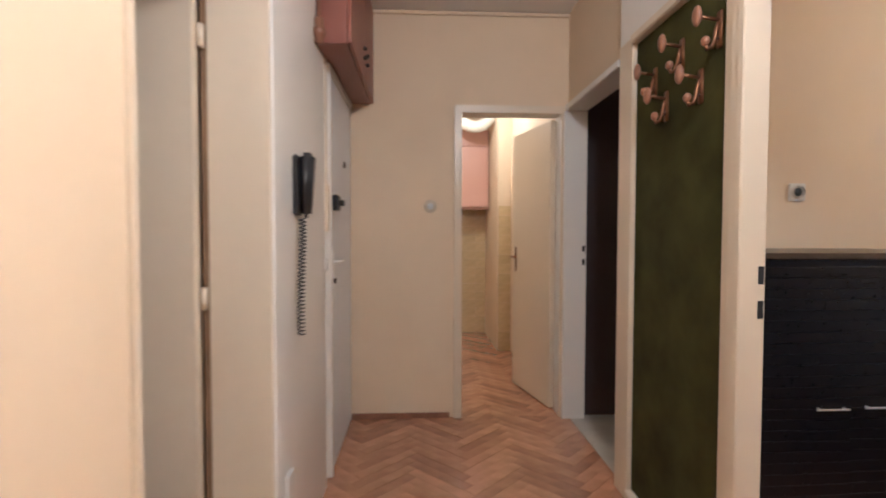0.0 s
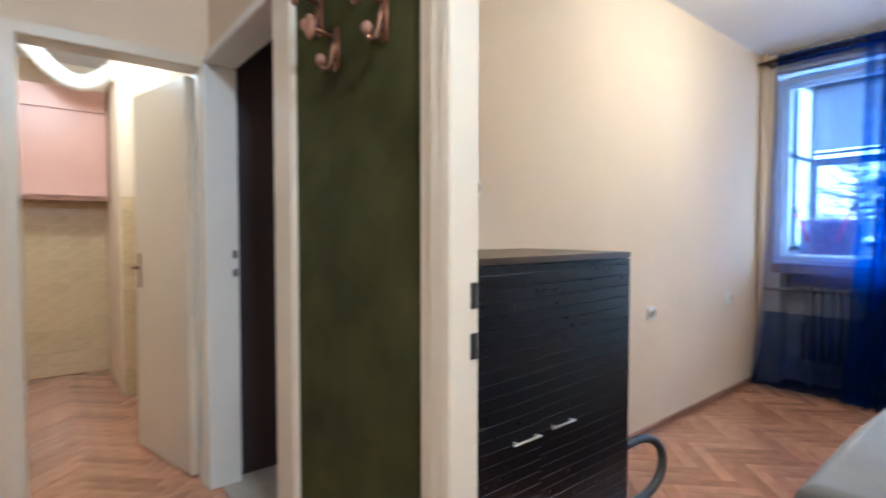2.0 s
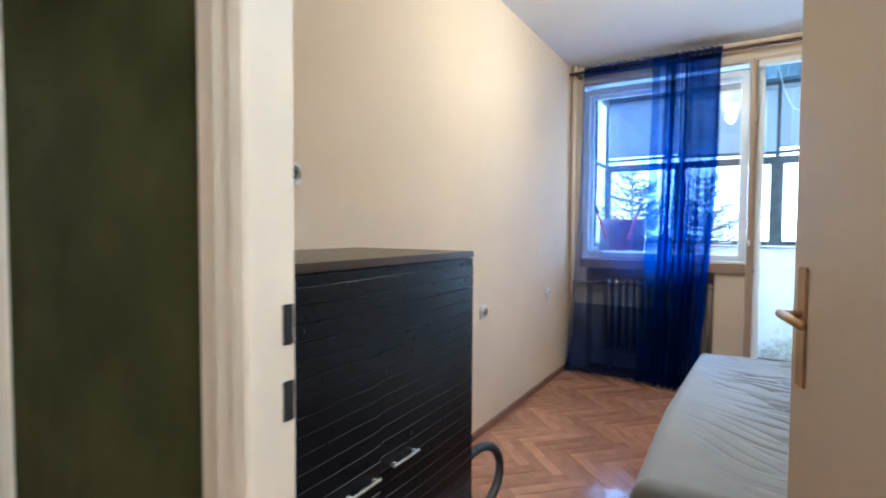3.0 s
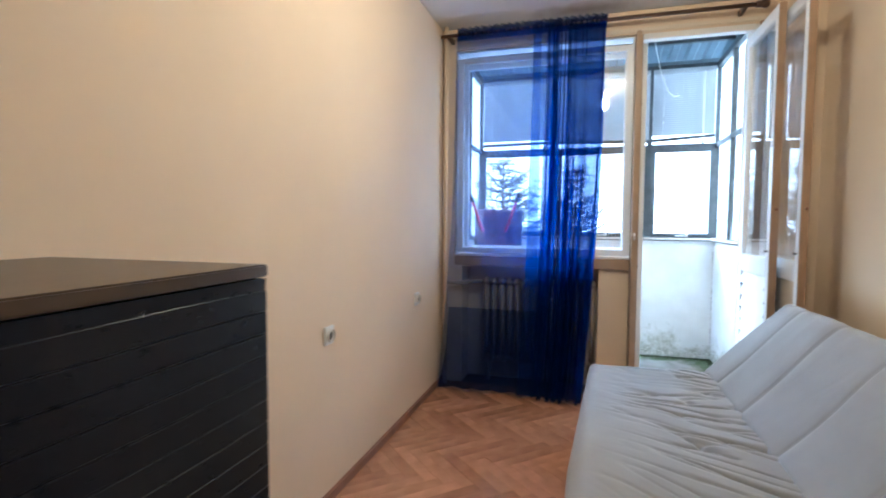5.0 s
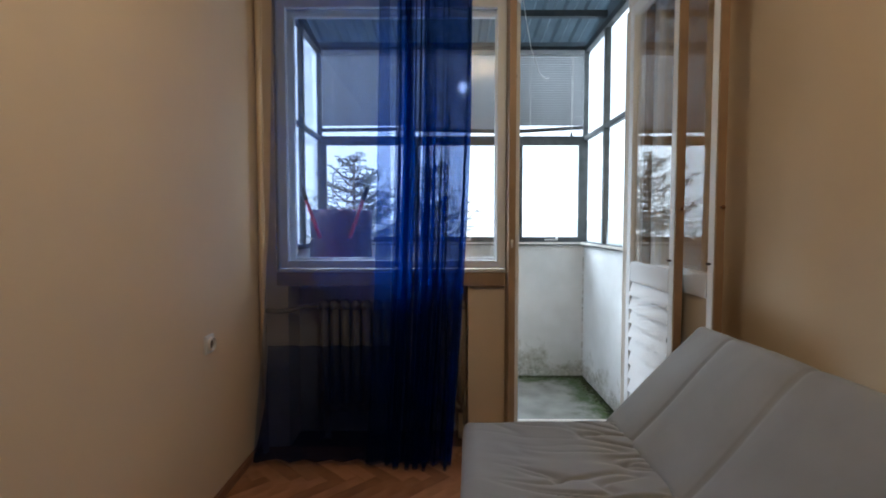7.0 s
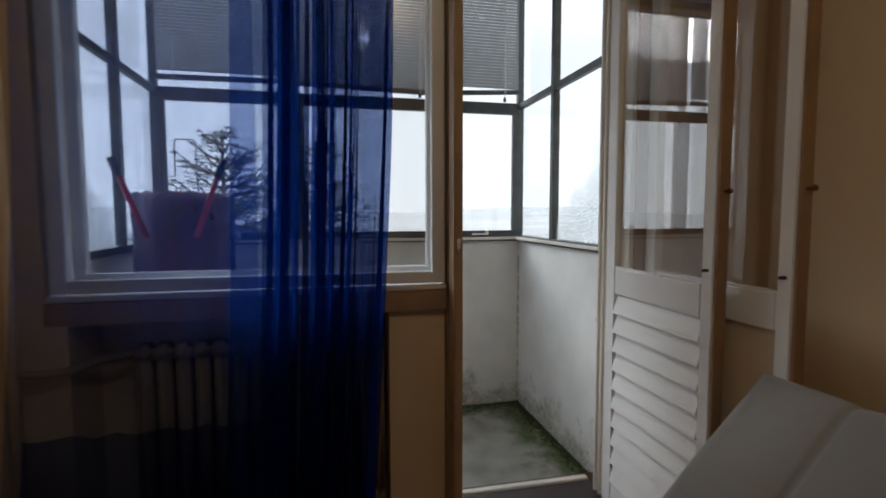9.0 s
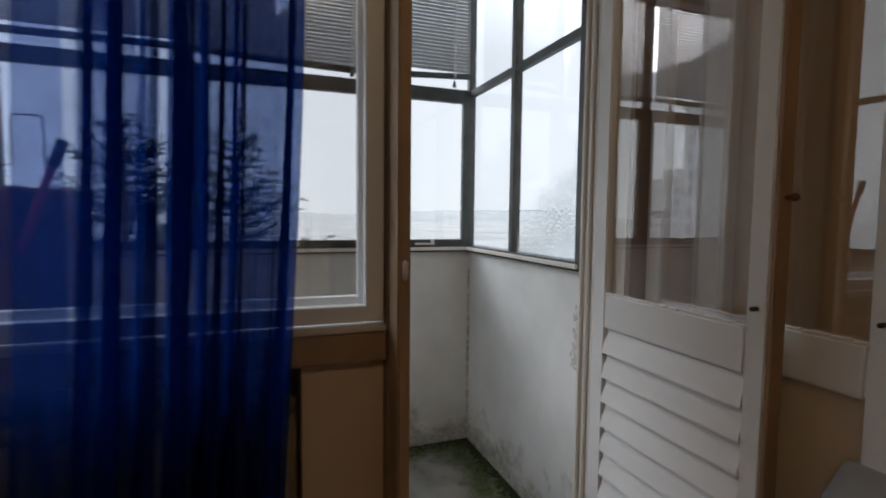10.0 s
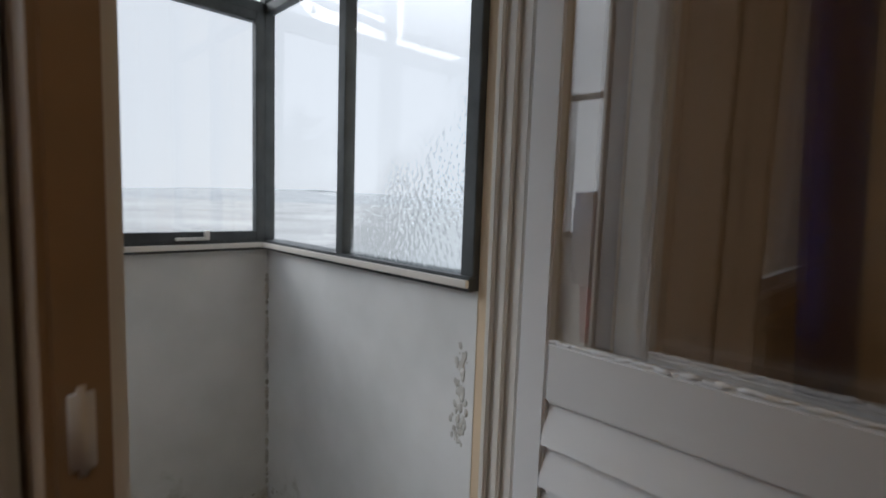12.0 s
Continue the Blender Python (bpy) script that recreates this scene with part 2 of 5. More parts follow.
CONCRETE = material("balcony_concrete", (0.33, 0.32, 0.29), 0.85, vary=0.2, scale=5, bump=0.5, bump_scale=60, color2=(0.20, 0.20, 0.18))
MOSS = material("green_moss", (0.05, 0.065, 0.018), 0.95, vary=0.3, scale=20, bump=1.0, bump_scale=120)
PLASTER = material("balcony_plaster", (0.84, 0.85, 0.85), 0.85, vary=0.04, scale=3, bump=0.5, bump_scale=25, color2=(0.72, 0.73, 0.72))
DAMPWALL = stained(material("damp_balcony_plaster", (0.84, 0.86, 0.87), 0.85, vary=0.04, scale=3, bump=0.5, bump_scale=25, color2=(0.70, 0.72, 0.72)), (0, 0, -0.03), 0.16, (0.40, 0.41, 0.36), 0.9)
stained(CONCRETE, (7.52, 0.60, 0), 0.20, (0.06, 0.095, 0.022), 0.6, floor=True)
STAIN = material("damp_stain", (0.70, 0.70, 0.67), 0.9, vary=0.2, scale=12, bump=0.8, bump_scale=40)
PINK = material("pink_cabinet_front", (0.62, 0.36, 0.28), 0.4, vary=0.03, scale=2, bump=0.03)
TILE = material("beige_tile", (0.62, 0.47, 0.26), 0.25, vary=0.08, scale=30, bump=0.15, rand=0.06)
DUCT = material("white_flexible_duct", (0.8, 0.76, 0.66), 0.5, vary=0.04)
RADIATOR = material("radiator_enamel", (0.38, 0.30, 0.21), 0.4, vary=0.05, scale=5)
REDBAG = material("red_plastic_tub", (0.42, 0.03, 0.08), 0.4, vary=0.1, scale=6)
BARK = material("fir_bark", (0.07, 0.05, 0.035), 0.9, vary=0.2, scale=10)
# needle green is greyed and lightened to stand in for mist
NEEDLE = material("haze_greyed_needles", (0.15, 0.17, 0.155), 0.9, vary=0.2, scale=6, island=0.4)
# distance haze is put into the ground, facade and hill colours
HAZE = material("haze_tinted_ground", (0.37, 0.37, 0.365), 1.0, vary=0.16, scale=0.012, bump=0)
FACADE = material("haze_paled_facade", (0.50, 0.50, 0.50), 0.9, vary=0.1, scale=0.3, bump=0)
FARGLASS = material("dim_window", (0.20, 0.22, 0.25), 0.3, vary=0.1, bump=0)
HILL = material("haze_tinted_hill", (0.33, 0.34, 0.345), 1.0, vary=0.1, scale=0.01, bump=0)
GLASS = glass_material("window_glass")
GLASSWET = glass_material("wet_glass", wet=1.0, gloss=0.03)
GLASSLEAF = glass_material("door_leaf_glass", gloss=0.17)
CLEARBAG = sheer_material("grey_sheet_plastic", (0.28, 0.28, 0.33), (0.26, 0.27, 0.31), 0.5)
SHEER = sheer_material("blue_voile", (0.02, 0.10, 0.56), (0.008, 0.022, 0.13), 0.22)
SHEER2 = sheer_material("blue_voile_gathered", (0.012, 0.080, 0.40), (0.004, 0.022, 0.12), 0.47)
SHEER3 = sheer_material("blue_voile_doubled", (0.010, 0.055, 0.32), (0.003, 0.014, 0.07), 0.48)
LAMPGLASS = glow_material("lit_lamp_glass", (1.0, 0.72, 0.42), 0.4)
GAPBROWN = material("brown_gap_strip", (0.26, 0.16, 0.085), 0.7, vary=0.15, scale=8, bump=0.2)
KITGLOW = glow_material("lit_kitchen_lamp", (1.0, 0.9, 0.72), 1.2)

# ---- mesh helpers ----


def box(bm, x0, x1, y0, y1, z0, z1, bevel=0.0):
    """An upright box between its bounds, with optional bevel."""
    made = bmesh.ops.create_cube(bm, size=1.0)["verts"]
    for v in made:
        v.co = Vector(((x0 + x1) / 2 + v.co.x * (x1 - x0), (y0 + y1) / 2 + v.co.y * (y1 - y0), (z0 + z1) / 2 + v.co.z * (z1 - z0)))
    if bevel:
        edges = {e for v in made for e in v.link_edges}
        bmesh.ops.bevel(bm, geom=list(edges), offset=bevel, segments=2, affect="EDGES")
    return bm


def boxes(*specs, bevel=0.0):
    bm = bmesh.new()
    for s in specs:
        box(bm, *s, bevel=bevel)
    return bm


def rod(bm, a, b, r, r2=None, segs=12):
    """A round bar from a to b."""
    a, b = Vector(a), Vector(b)
    made = bmesh.ops.create_cone(bm, cap_ends=True, segments=segs, radius1=r, radius2=r if r2 is None else r2, depth=(b - a).length)["verts"]
    m = Matrix.Translation((a + b) / 2) @ (b - a).to_track_quat("Z", "Y").to_matrix().to_4x4()
    bmesh.ops.transform(bm, matrix=m, verts=made)
    return bm


def ball(bm, c, r, sx=1, sy=1, sz=1, u=14, v=8):
    made = bmesh.ops.create_uvsphere(bm, u_segments=u, v_segments=v, radius=r)["verts"]
    bmesh.ops.transform(bm, matrix=Matrix.Translation(c) @ Matrix.Diagonal((sx, sy, sz, 1)), verts=made)
    return bm


def tube(bm, pts, r, segs=8):
    """A bent round tube through points."""
    rings = []
    pts = [Vector(p) for p in pts]
    for i, p in enumerate(pts):
        d = (pts[min(i + 1, len(pts) - 1)] - pts[max(i - 1, 0)]).normalized()
        q = d.to_track_quat("Z", "Y")
        rr = r(i) if callable(r) else r
        rings.append([bm.verts.new(p + q @ Vector((rr * math.cos(2 * math.pi * k / segs), rr * math.sin(2 * math.pi * k / segs), 0))) for k in range(segs)])
    for a, b in zip(rings, rings[1:]):
        best = min(range(segs), key=lambda s: sum((a[k].co - b[(k + s) % segs].co).length for k in range(segs)))
        for k in range(segs):
            bm.faces.new((a[k], a[(k + 1) % segs], b[(k + 1 + best) % segs], b[(k + best) % segs]))
    bm.faces.new(rings[0][::-1])
    bm.faces.new(rings[-1])
    return bm


def blobs(name, specs, mat, parent, label="", kind="stuff"):
    """Many small rough lumps in one mesh: (place, radius, stretch in x, y, z)."""
    verts, faces = [], []
    for (x, y, z), rad, (sx, sy, sz) in specs:
        k = len(verts)
        for j, (h, w) in enumerate(((-1, 0), (-0.5, 0.87), (0.4, 0.92), (1, 0))):
            for i in range(1 if w == 0 else 6):
                a = i * math.pi / 3 + j * 0.5
                w2 = w * (0.85 + 0.3 * random.random())
                verts.append((x + rad * sx * w2 * math.cos(a), y + rad * sy * w2 * math.sin(a), z + rad * sz * h))
        for i in range(6):
            n = (i + 1) % 6
            faces.extend([(k, k + 1 + n, k + 1 + i), (k + 1 + i, k + 1 + n, k + 7 + n, k + 7 + i), (k + 7 + i, k + 7 + n, k + 13)])
    me = bpy.data.meshes.new(name)
    me.from_pydata(verts, [], faces)
    me.shade_smooth()
    me.materials.append(mat)
    ob = new(name, me)
    ob.parent = parent
    return tagged(ob, label=label, kind=kind)


def smooth(bm):
    for f in bm.faces:
        f.smooth = True
    return bm


def part(name, bm, mat, parent=None, label="", kind=""):
    """Links a bmesh as one mesh object under a thing or part."""
    me = bpy.data.meshes.new(name)
    bmesh.ops.recalc_face_normals(bm, faces=bm.faces[:])
    bm.to_mesh(me)
    bm.free()
    me.materials.append(mat)
    ob = new(name, me)
    if parent is not None:
        ob.parent = parent
    return tagged(ob, label=label, kind=kind)


def thing(name, label, category, at=(0, 0, 0), rz=0.0, group="", kind=""):
    ob = new(name)
    ob.empty_display_size = 0.1
    ob.matrix_basis = pose(*at, 0, 0, rz)
    return tagged(ob, label, category, group, kind)


def structure(name, bm, mat, label=""):
    return part(name, bm, mat, None, label, "structure")


# ---- structure ----
CEIL_Z = 2.72
HX0, HX1, HY1 = 0.54, 2.02, 3.87
RX0, RX1, RY0, RY1 = 2.066, 6.10, 0.31, 2.82
structure("floor", boxes((-0.6, 6.5, -1.2, 7.0, -0.2, -0.008)), GROUT, "sub-floor under the parquet")
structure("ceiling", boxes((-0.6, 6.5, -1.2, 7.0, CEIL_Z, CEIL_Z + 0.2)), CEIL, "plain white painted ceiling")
structure("wall_hall_west", boxes((HX0 - 0.2, HX0, -1.0, 1.375, 0, CEIL_Z), (HX0 - 0.2, HX0, 1.375, 2.14, 2.10, CEIL_Z), (HX0 - 0.2, HX0, 2.14, 7.0, 0, CEIL_Z)), CREAM, "cream painted hall wall with a doorway")
structure("wall_side_room", boxes((-0.7, -0.6, 0.4, 2.4, 0, CEIL_Z), (-0.6, 0.34, 0.4, 0.5, 0, CEIL_Z), (-0.6, 0.34, 2.3, 2.4, 0, CEIL_Z)), CREAM, "cream painted wall of the side room")
structure("wall_hall_south", boxes((HX0, 6.4, -1.2, -1.0, 0, CEIL_Z)), CREAM, "cream painted wall behind")
structure("wall_hall_north", boxes((HX0, 1.28, HY1, HY1 + 0.12, 0, CEIL_Z), (1.28, 2.0, HY1, HY1 + 0.12, 2.07, CEIL_Z), (2.0, 2.14, HY1, HY1 + 0.12, 0, CEIL_Z)), CREAM, "cream painted hall end wall")
structure("wall_partition", boxes((HX1, RX0, -1.0, 1.149, 0, CEIL_Z), (HX1, RX0, 1.149, 2.034, 2.122, CEIL_Z), (2.034, RX0, 2.034, 2.93, 0, CEIL_Z), (HX1, RX0, 2.93, HY1, 2.102, CEIL_Z)), CREAM, "cream painted partition with two door openings")
structure("wall_room_north", boxes((RX0, 6.45, RY1, RY1 + 0.14, 0, CEIL_Z)), CREAM, "cream painted room wall")
structure("wall_room_south", boxes((RX0, 6.45, RY0 - 0.15, RY0, 0, CEIL_Z)), CREAM, "cream painted room wall behind the sofa")
WX, WO = 6.10, 6.42
structure("wall_window", boxes((WX, WX + 0.2, RY0, 0.68, 0, CEIL_Z), (WX + 0.2, WO, RY0, 0.598, 0, CEIL_Z), (WX, WX + 0.06, 0.68, 2.72, 2.56, CEIL_Z), (WX + 0.06, WX + 0.2, 0.68, 2.72, 2.69, CEIL_Z), (WX + 0.2, WO, 0.598, 2.72, 2.69, CEIL_Z), (WX, WO, 2.72, RY1, 0, CEIL_Z), (WX + 0.22, WO, 1.437, 2.66, 0, 0.92), (WX, WO, 1.437, 2.72, 0.92, 0.998), (WX, WO, 2.66, 2.72, 0, 0.92), (WX + 0.025, WX + 0.218, 1.437, 1.645, 0, 0.918)), CREAM, "cream painted window wall with radiator niche")
structure("wall_kitchen", boxes((HX0, 2.6, 6.70, 6.85, 0, CEIL_Z), (1.84, 1.98, 5.72, 6.70, 0, CEIL_Z), (1.98, 2.14, 3.99, 6.70, 0, CEIL_Z)), CREAM, "cream painted kitchen wall")
structure("wall_bathroom", boxes((2.14, 3.5, HY1 + 0.02, 3.99, 0, CEIL_Z), (3.4, 3.5, 2.962, HY1 + 0.018, 0, CEIL_Z)), DARKBROWN, "dark brown bathroom wall")
structure("threshold", boxes((2.035, 3.4, 2.96, 3.86, -0.008, 0.004)), STONE, "pale beige stone threshold and floor of the bathroom")
structure("baseboard", boxes((HX0, 1.22, HY1 - 0.015, HY1, 0, 0.035)), SKIRT, "low wooden skirting strip")
structure("baseboard", boxes((RX0, RX1, RY1 - 0.018, RY1, 0, 0.04), (RX0, RX1, RY0, RY0 + 0.018, 0, 0.04), (RX1 - 0.018, RX1, RY0 + 0.02, 0.68, 0, 0.04)), SKIRT, "low wooden skirting strip")
structure("trim", boxes((HX0, HX1, HY1 - 0.02, HY1, CEIL_Z - 0.03, CEIL_Z - 0.01), bevel=0.004), CREAM, "thin ceiling moulding")
structure("trim", boxes((RX1 - 0.03, RX1, RY0, RY1, CEIL_Z - 0.035, CEIL_Z - 0.008), bevel=0.005), CREAM, "thin ceiling moulding over the window")

# ---- door openings of the hall ----


def casing(name, axis, at, a0, a1, top, w, proud, mat, label, sides="lrt"):
    """A moulded frame round an opening; axis y: in a wall across y, axis x: in a wall across x."""
    bm = bmesh.new()
    lo, hi = (at - proud, at)
    specs = []
    if "l" in sides:
        specs.append((a0 - w, a0, 0, top + w))
        specs.append((a0 - w * 0.35, a0 - w * 0.1, 0, top))
    if "r" in sides:
        specs.append((a1, a1 + w, 0, top + w))
        specs.append((a1 + w * 0.1, a1 + w * 0.35, 0, top))
    if "t" in sides:
        specs.append((a0, a1, top, top + w))
    for n, (p, q, z0, z1) in enumerate(specs):
        extra = 0.008 if q - p < w * 0.5 else 0
        if axis == "y":
            box(bm, p, q, lo - extra, hi, z0, z1, 0.004)
        else:
            box(bm, lo - extra, hi, p, q, z0, z1, 0.004)
    return structure(name, bm, mat, label)


casing("door_1_casing", "y", HY1, 1.30, 1.97, 2.05, 0.05, 0.03, CREAMPAINT, "cream gloss painted kitchen door casing")
structure("door_1_jamb", boxes((1.28, 1.30, HY1, HY1 + 0.12, 0, 2.05), (1.97, 2.0, HY1, HY1 + 0.12, 0, 2.05), (1.30, 1.97, HY1, HY1 + 0.12, 2.05, 2.07)), WHITE, "white painted kitchen door jamb")
structure("door_2_jamb", boxes((1.98, 2.13, 3.80, HY1 - 0.034, 0, 2.06), (1.98, 2.13, 2.932, 3.80, 2.06, 2.10), (2.036, 2.13, 2.932, 2.96, 0, 2.06), bevel=0.004), WHITE, "white painted bathroom door jamb")


def strike(parent, x, y, z, h=0.05):
    part("strike_plate", boxes((x - 0.009, x + 0.009, y - 0.003, y, z - h / 2, z + h / 2), bevel=0.001), BLACKPL, parent, "dark worn strike plate")


jamb = thing("door_2_strikes", "dark metal strike plates on the bathroom door jamb", "strike plate")
for z in (1.15, 1.06):
    strike(jamb, 2.11, 3.80, z, 0.04)

kd = thing("kitchen_door", "cream painted kitchen door standing open against the kitchen wall", "door", (1.955, 4.0, 0), 0)
kd.matrix_basis = pose(1.955, 3.995, 0.01, 0, 0, 103)
part("leaf", boxes((0, 0.64, -0.02, 0.02, 0, 2.03), bevel=0.003), CREAMPAINT, kd)
hd = part("handle", smooth(rod(rod(bmesh.new(), (0.58, 0.02, 1.05), (0.58, 0.07, 1.05), 0.008), (0.58, 0.065, 1.05), (0.48, 0.065, 1.05), 0.008)), BRASS, kd, "brass lever handle")
part("plate", boxes((0.565, 0.595, 0.02, 0.024, 0.93, 1.13), bevel=0.002), BRASS, hd)

# green coat panel between its posts
coat = thing("coat_rack_panel", "green felt coat panel in a cream painted frame beside the door", "coat rack")
part("panel", boxes((2.005, 2.03, 2.10, 2.775, 0.06, 2.11)), GREEN, coat, "olive green felt panel")
part("post", boxes((1.985, 2.033, 2.775, 2.93, 0, 2.15), bevel=0.006), CREAMPAINT, coat, "cream painted wooden post")
part("top_rail", boxes((1.97, 2.033, 2.10, 2.775, 2.11, 2.15), bevel=0.005), CREAMPAINT, coat, "cream painted rail")
part("bottom_rail", boxes((1.97, 2.033, 2.10, 2.775, 0, 0.06), bevel=0.005), CREAMPAINT, coat, "cream painted rail")
structure("transom_panel", boxes((1.99, 2.033, 2.102, 2.93, 2.152, CEIL_Z)), WHITE, "pale painted panel over the coat rack")


def hook(y, z):
    h = thing("coat_hook", "double brass coat hook with a round wooden knob on green felt", "coat hook", (2.005, y, z), group="coat hooks")
    bm = ball(bmesh.new(), (-0.082, 0, 0.01), 0.023, 0.55, 1, 1.5)
    part("knob", smooth(bm), KNOB, h, "round glossy wooden knob")
    bm = rod(bmesh.new(), (-0.08, 0, 0.01), (-0.01, 0, 0.0), 0.006)
    tube(bm, [(-0.006, 0, 0.0), (-0.016, 0, -0.03), (-0.02, 0, -0.06), (-0.03, 0, -0.088), (-0.045, 0, -0.095), (-0.052, 0, -0.08)], 0.0075)
    box(bm, -0.008, 0, -0.016, 0.016, -0.09, 0.03, 0.003)
    part("bracket", smooth(bm), BRASS, h, "aged brass bracket")
    part("lower_knob", smooth(ball(bmesh.new(), (-0.052, 0, -0.07), 0.017, 0.8, 1, 1)), KNOB, h, "small wooden knob")
    part("screw", smooth(ball(bmesh.new(), (-0.009, 0, -0.06), 0.005)), IRON, h)
    return h


first = hook(2.59, 1.915)
for y, z in ((2.38, 1.955), (2.25, 1.80), (2.145, 1.955), (2.493, 1.792)):
    copy_thing(first, pose(2.005, y, z))

# door of the room
structure("door_3_casing", boxes((1.990, 2.033, 2.0375, 2.098, 0, 2.15), (1.970, 1.9815, 1.9925, 2.037, 0, 2.15), (1.985, 2.02, 1.08, 1.147, 0, 2.15), (1.985, 2.02, 1.147, 1.992, 2.102, 2.15), bevel=0.005), CREAMPAINT, "cream gloss painted moulded casing")
structure("door_3_jamb", boxes((1.962, 1.9815, 1.962, 1.992, 0, 2.08), (1.982, 2.067, 1.994, 2.033, 0, 2.08), (1.962, 2.085, 1.15, 1.17, 0, 2.08), (1.962, 2.085, 1.15, 1.992, 2.08, 2.10), bevel=0.003), CREAMPAINT, "cream gloss painted jamb")
st = thing("door_3_strikes", "dark strike plates in the room door jamb", "strike plate")
for z in (1.13, 1.025):
    strike(st, 2.052, 1.994, z, 0.055)
rd = thing("room_door", "cream gloss painted room door standing open into the room", "door")
rd.matrix_basis = pose(2.10, 1.165, 0.01, 0, 0, 14)
part("leaf", boxes((0, 0.775, -0.02, 0.02, 0, 2.05), bevel=0.003), CREAMPAINT, rd)
for s in (1, -1):
    h = part("handle", smooth(rod(rod(bmesh.new(), (0.72, 0.022 * s, 1.085), (0.72, 0.065 * s, 1.085), 0.008), (0.72, 0.06 * s, 1.085), (0.61, 0.06 * s, 1.08), 0.009)), DOORBRASS, rd, "brown and brass lever handle")
    part("plate", boxes((0.70, 0.74, min(0.02 * s, 0.025 * s), max(0.02 * s, 0.025 * s), 0.94, 1.18), bevel=0.002), DOORBRASS, h, "tall brass door plate")
part("lock_plate", boxes((0.775, 0.777, -0.01, 0.01, 0.95, 1.16)), BRASS, rd)

# hall west side: folding closet doors, entry door, intercom
structure("door_5_jamb", boxes((0.362, HX0 + 0.012, 2.122, 2.138, 0, 2.10), (0.34, HX0 + 0.012, 1.377, 1.392, 0, 2.10), (0.34, HX0 + 0.012, 1.392, 2.122, 2.085, 2.098), bevel=0.002), CREAMPAINT, "cream gloss painted door jamb")
structure("door_5_rebate", boxes((0.341, 0.3615, 2.128, 2.139, 0, 2.10)), GAPBROWN, "brown strip in the hinge gap")
side = thing("side_room_door", "cream gloss painted door standing open beside the hall wall", "door", (0.34, 2.12, 0.01), 180)
part("leaf", boxes((0.004, 0.69, 0.0, 0.04, 0, 2.06), bevel=0.003), CREAMPAINT, side)
for z in (0.25, 1.04, 1.85):
    part("hinge", smooth(rod(bmesh.new(), (-0.008, 0.004, z - 0.035), (-0.008, 0.004, z + 0.035), 0.010)), CREAMPAINT, side, "painted hinge knuckle")
structure("wall_hall_pier", boxes((HX0, HX0 + 0.02, 2.142, 2.97, 0, CEIL_Z)), WHITE, "pale painted strip of wall with the intercom")

inter = thing("intercom_phone", "black wall intercom handset with coiled cord", "intercom", (HX0 + 0.02, 2.405, 1.43))
part("base", boxes((0, 0.02, -0.045, 0.045, -0.11, 0.11), bevel=0.006), BLACKPL, inter)
bm = boxes((0.022, 0.058, -0.038, 0.038, -0.118, 0.118), bevel=0.014)
for v in bm.verts:
    k = (v.co.z + 0.118) / 0.236
    v.co.y *= 0.72 + 0.32 * k
    if v.co.x > 0.04:
        v.co.x += 0.016 * k * k - 0.006 * math.sin(math.pi * k)
part("handset", smooth(bm), BLACKPL, inter, "curved black handset")
part("button", boxes((0.066, 0.069, -0.01, 0.01, 0.07, 0.09), bevel=0.001), IRON, inter)
pts = []
for i in range(420):
    s = i / 419
    pts.append((0.028 + 0.012 * math.cos(i * 0.47), -0.015 + 0.014 * math.sin(i * 0.47) - 0.03 * s + 0.008 * math.sin(s * 7), -0.12 - 0.43 * s))
part("cord", smooth(tube(bmesh.new(), pts, 0.003, 5)), GREYPL, inter, "coiled dark cord")
note = thing("paper_note", "small white paper note beside the intercom", "note", (HX0 + 0.021, 2.62, 1.40))
part("sheet", boxes((0, 0.002, -0.04, 0.04, -0.06, 0.06)), PLASTIC, note)
cond = thing("cable_duct", "cream painted cable duct running up to the ceiling", "cable duct", (HX0, 2.995, 0))
part("duct", boxes((0, 0.028, -0.012, 0.012, 1.49, CEIL_Z), bevel=0.003), CREAMPAINT, cond)
part("junction_box", boxes((0, 0.035, -0.03, 0.03, 1.26, 1.49), bevel=0.005), CREAMPAINT, cond)
bs = thing("bell_switch", "round cream bell push by the entry door", "switch", (HX0, 2.985, 1.10))
part("body", smooth(rod(bmesh.new(), (0, 0, 0), (0.03, 0, 0), 0.035, 0.03, 20)), PLASTIC, bs)

ent = thing("entry_door", "white entry door, closed, with locks and a peephole", "door", (HX0, 3.06, 0))
part("frame", boxes((0, 0.035, 0, 0.04, 0, 2.10), (0, 0.035, 0.04, 0.80, 2.06, 2.10), bevel=0.004), WHITE, ent, "white painted frame")
part("leaf", boxes((0, 0.024, 0.045, 0.795, 0.01, 2.055), bevel=0.003), DOORWHITE, ent)
part("peephole", smooth(rod(bmesh.new(), (0.024, 0.50, 1.66), (0.032, 0.50, 1.66), 0.02)), IRON, ent)
lk = part("rim_lock", boxes((0.024, 0.06, 0.06, 0.16, 1.37, 1.45), bevel=0.006), BLACKPL, ent, "black rim lock")
part("turn_knob", smooth(rod(bmesh.new(), (0.06, 0.11, 1.41), (0.085, 0.11, 1.41), 0.016)), BLACKPL, lk)
h = part("handle", smooth(rod(rod(bmesh.new(), (0.024, 0.115, 1.10), (0.065, 0.115, 1.10), 0.009), (0.06, 0.115, 1.10), (0.06, 0.24, 1.10), 0.008)), CHROME, ent, "chrome lever handle")
part("plate", boxes((0.024, 0.028, 0.095, 0.135, 0.90, 1.16), bevel=0.001), CHROME, h)
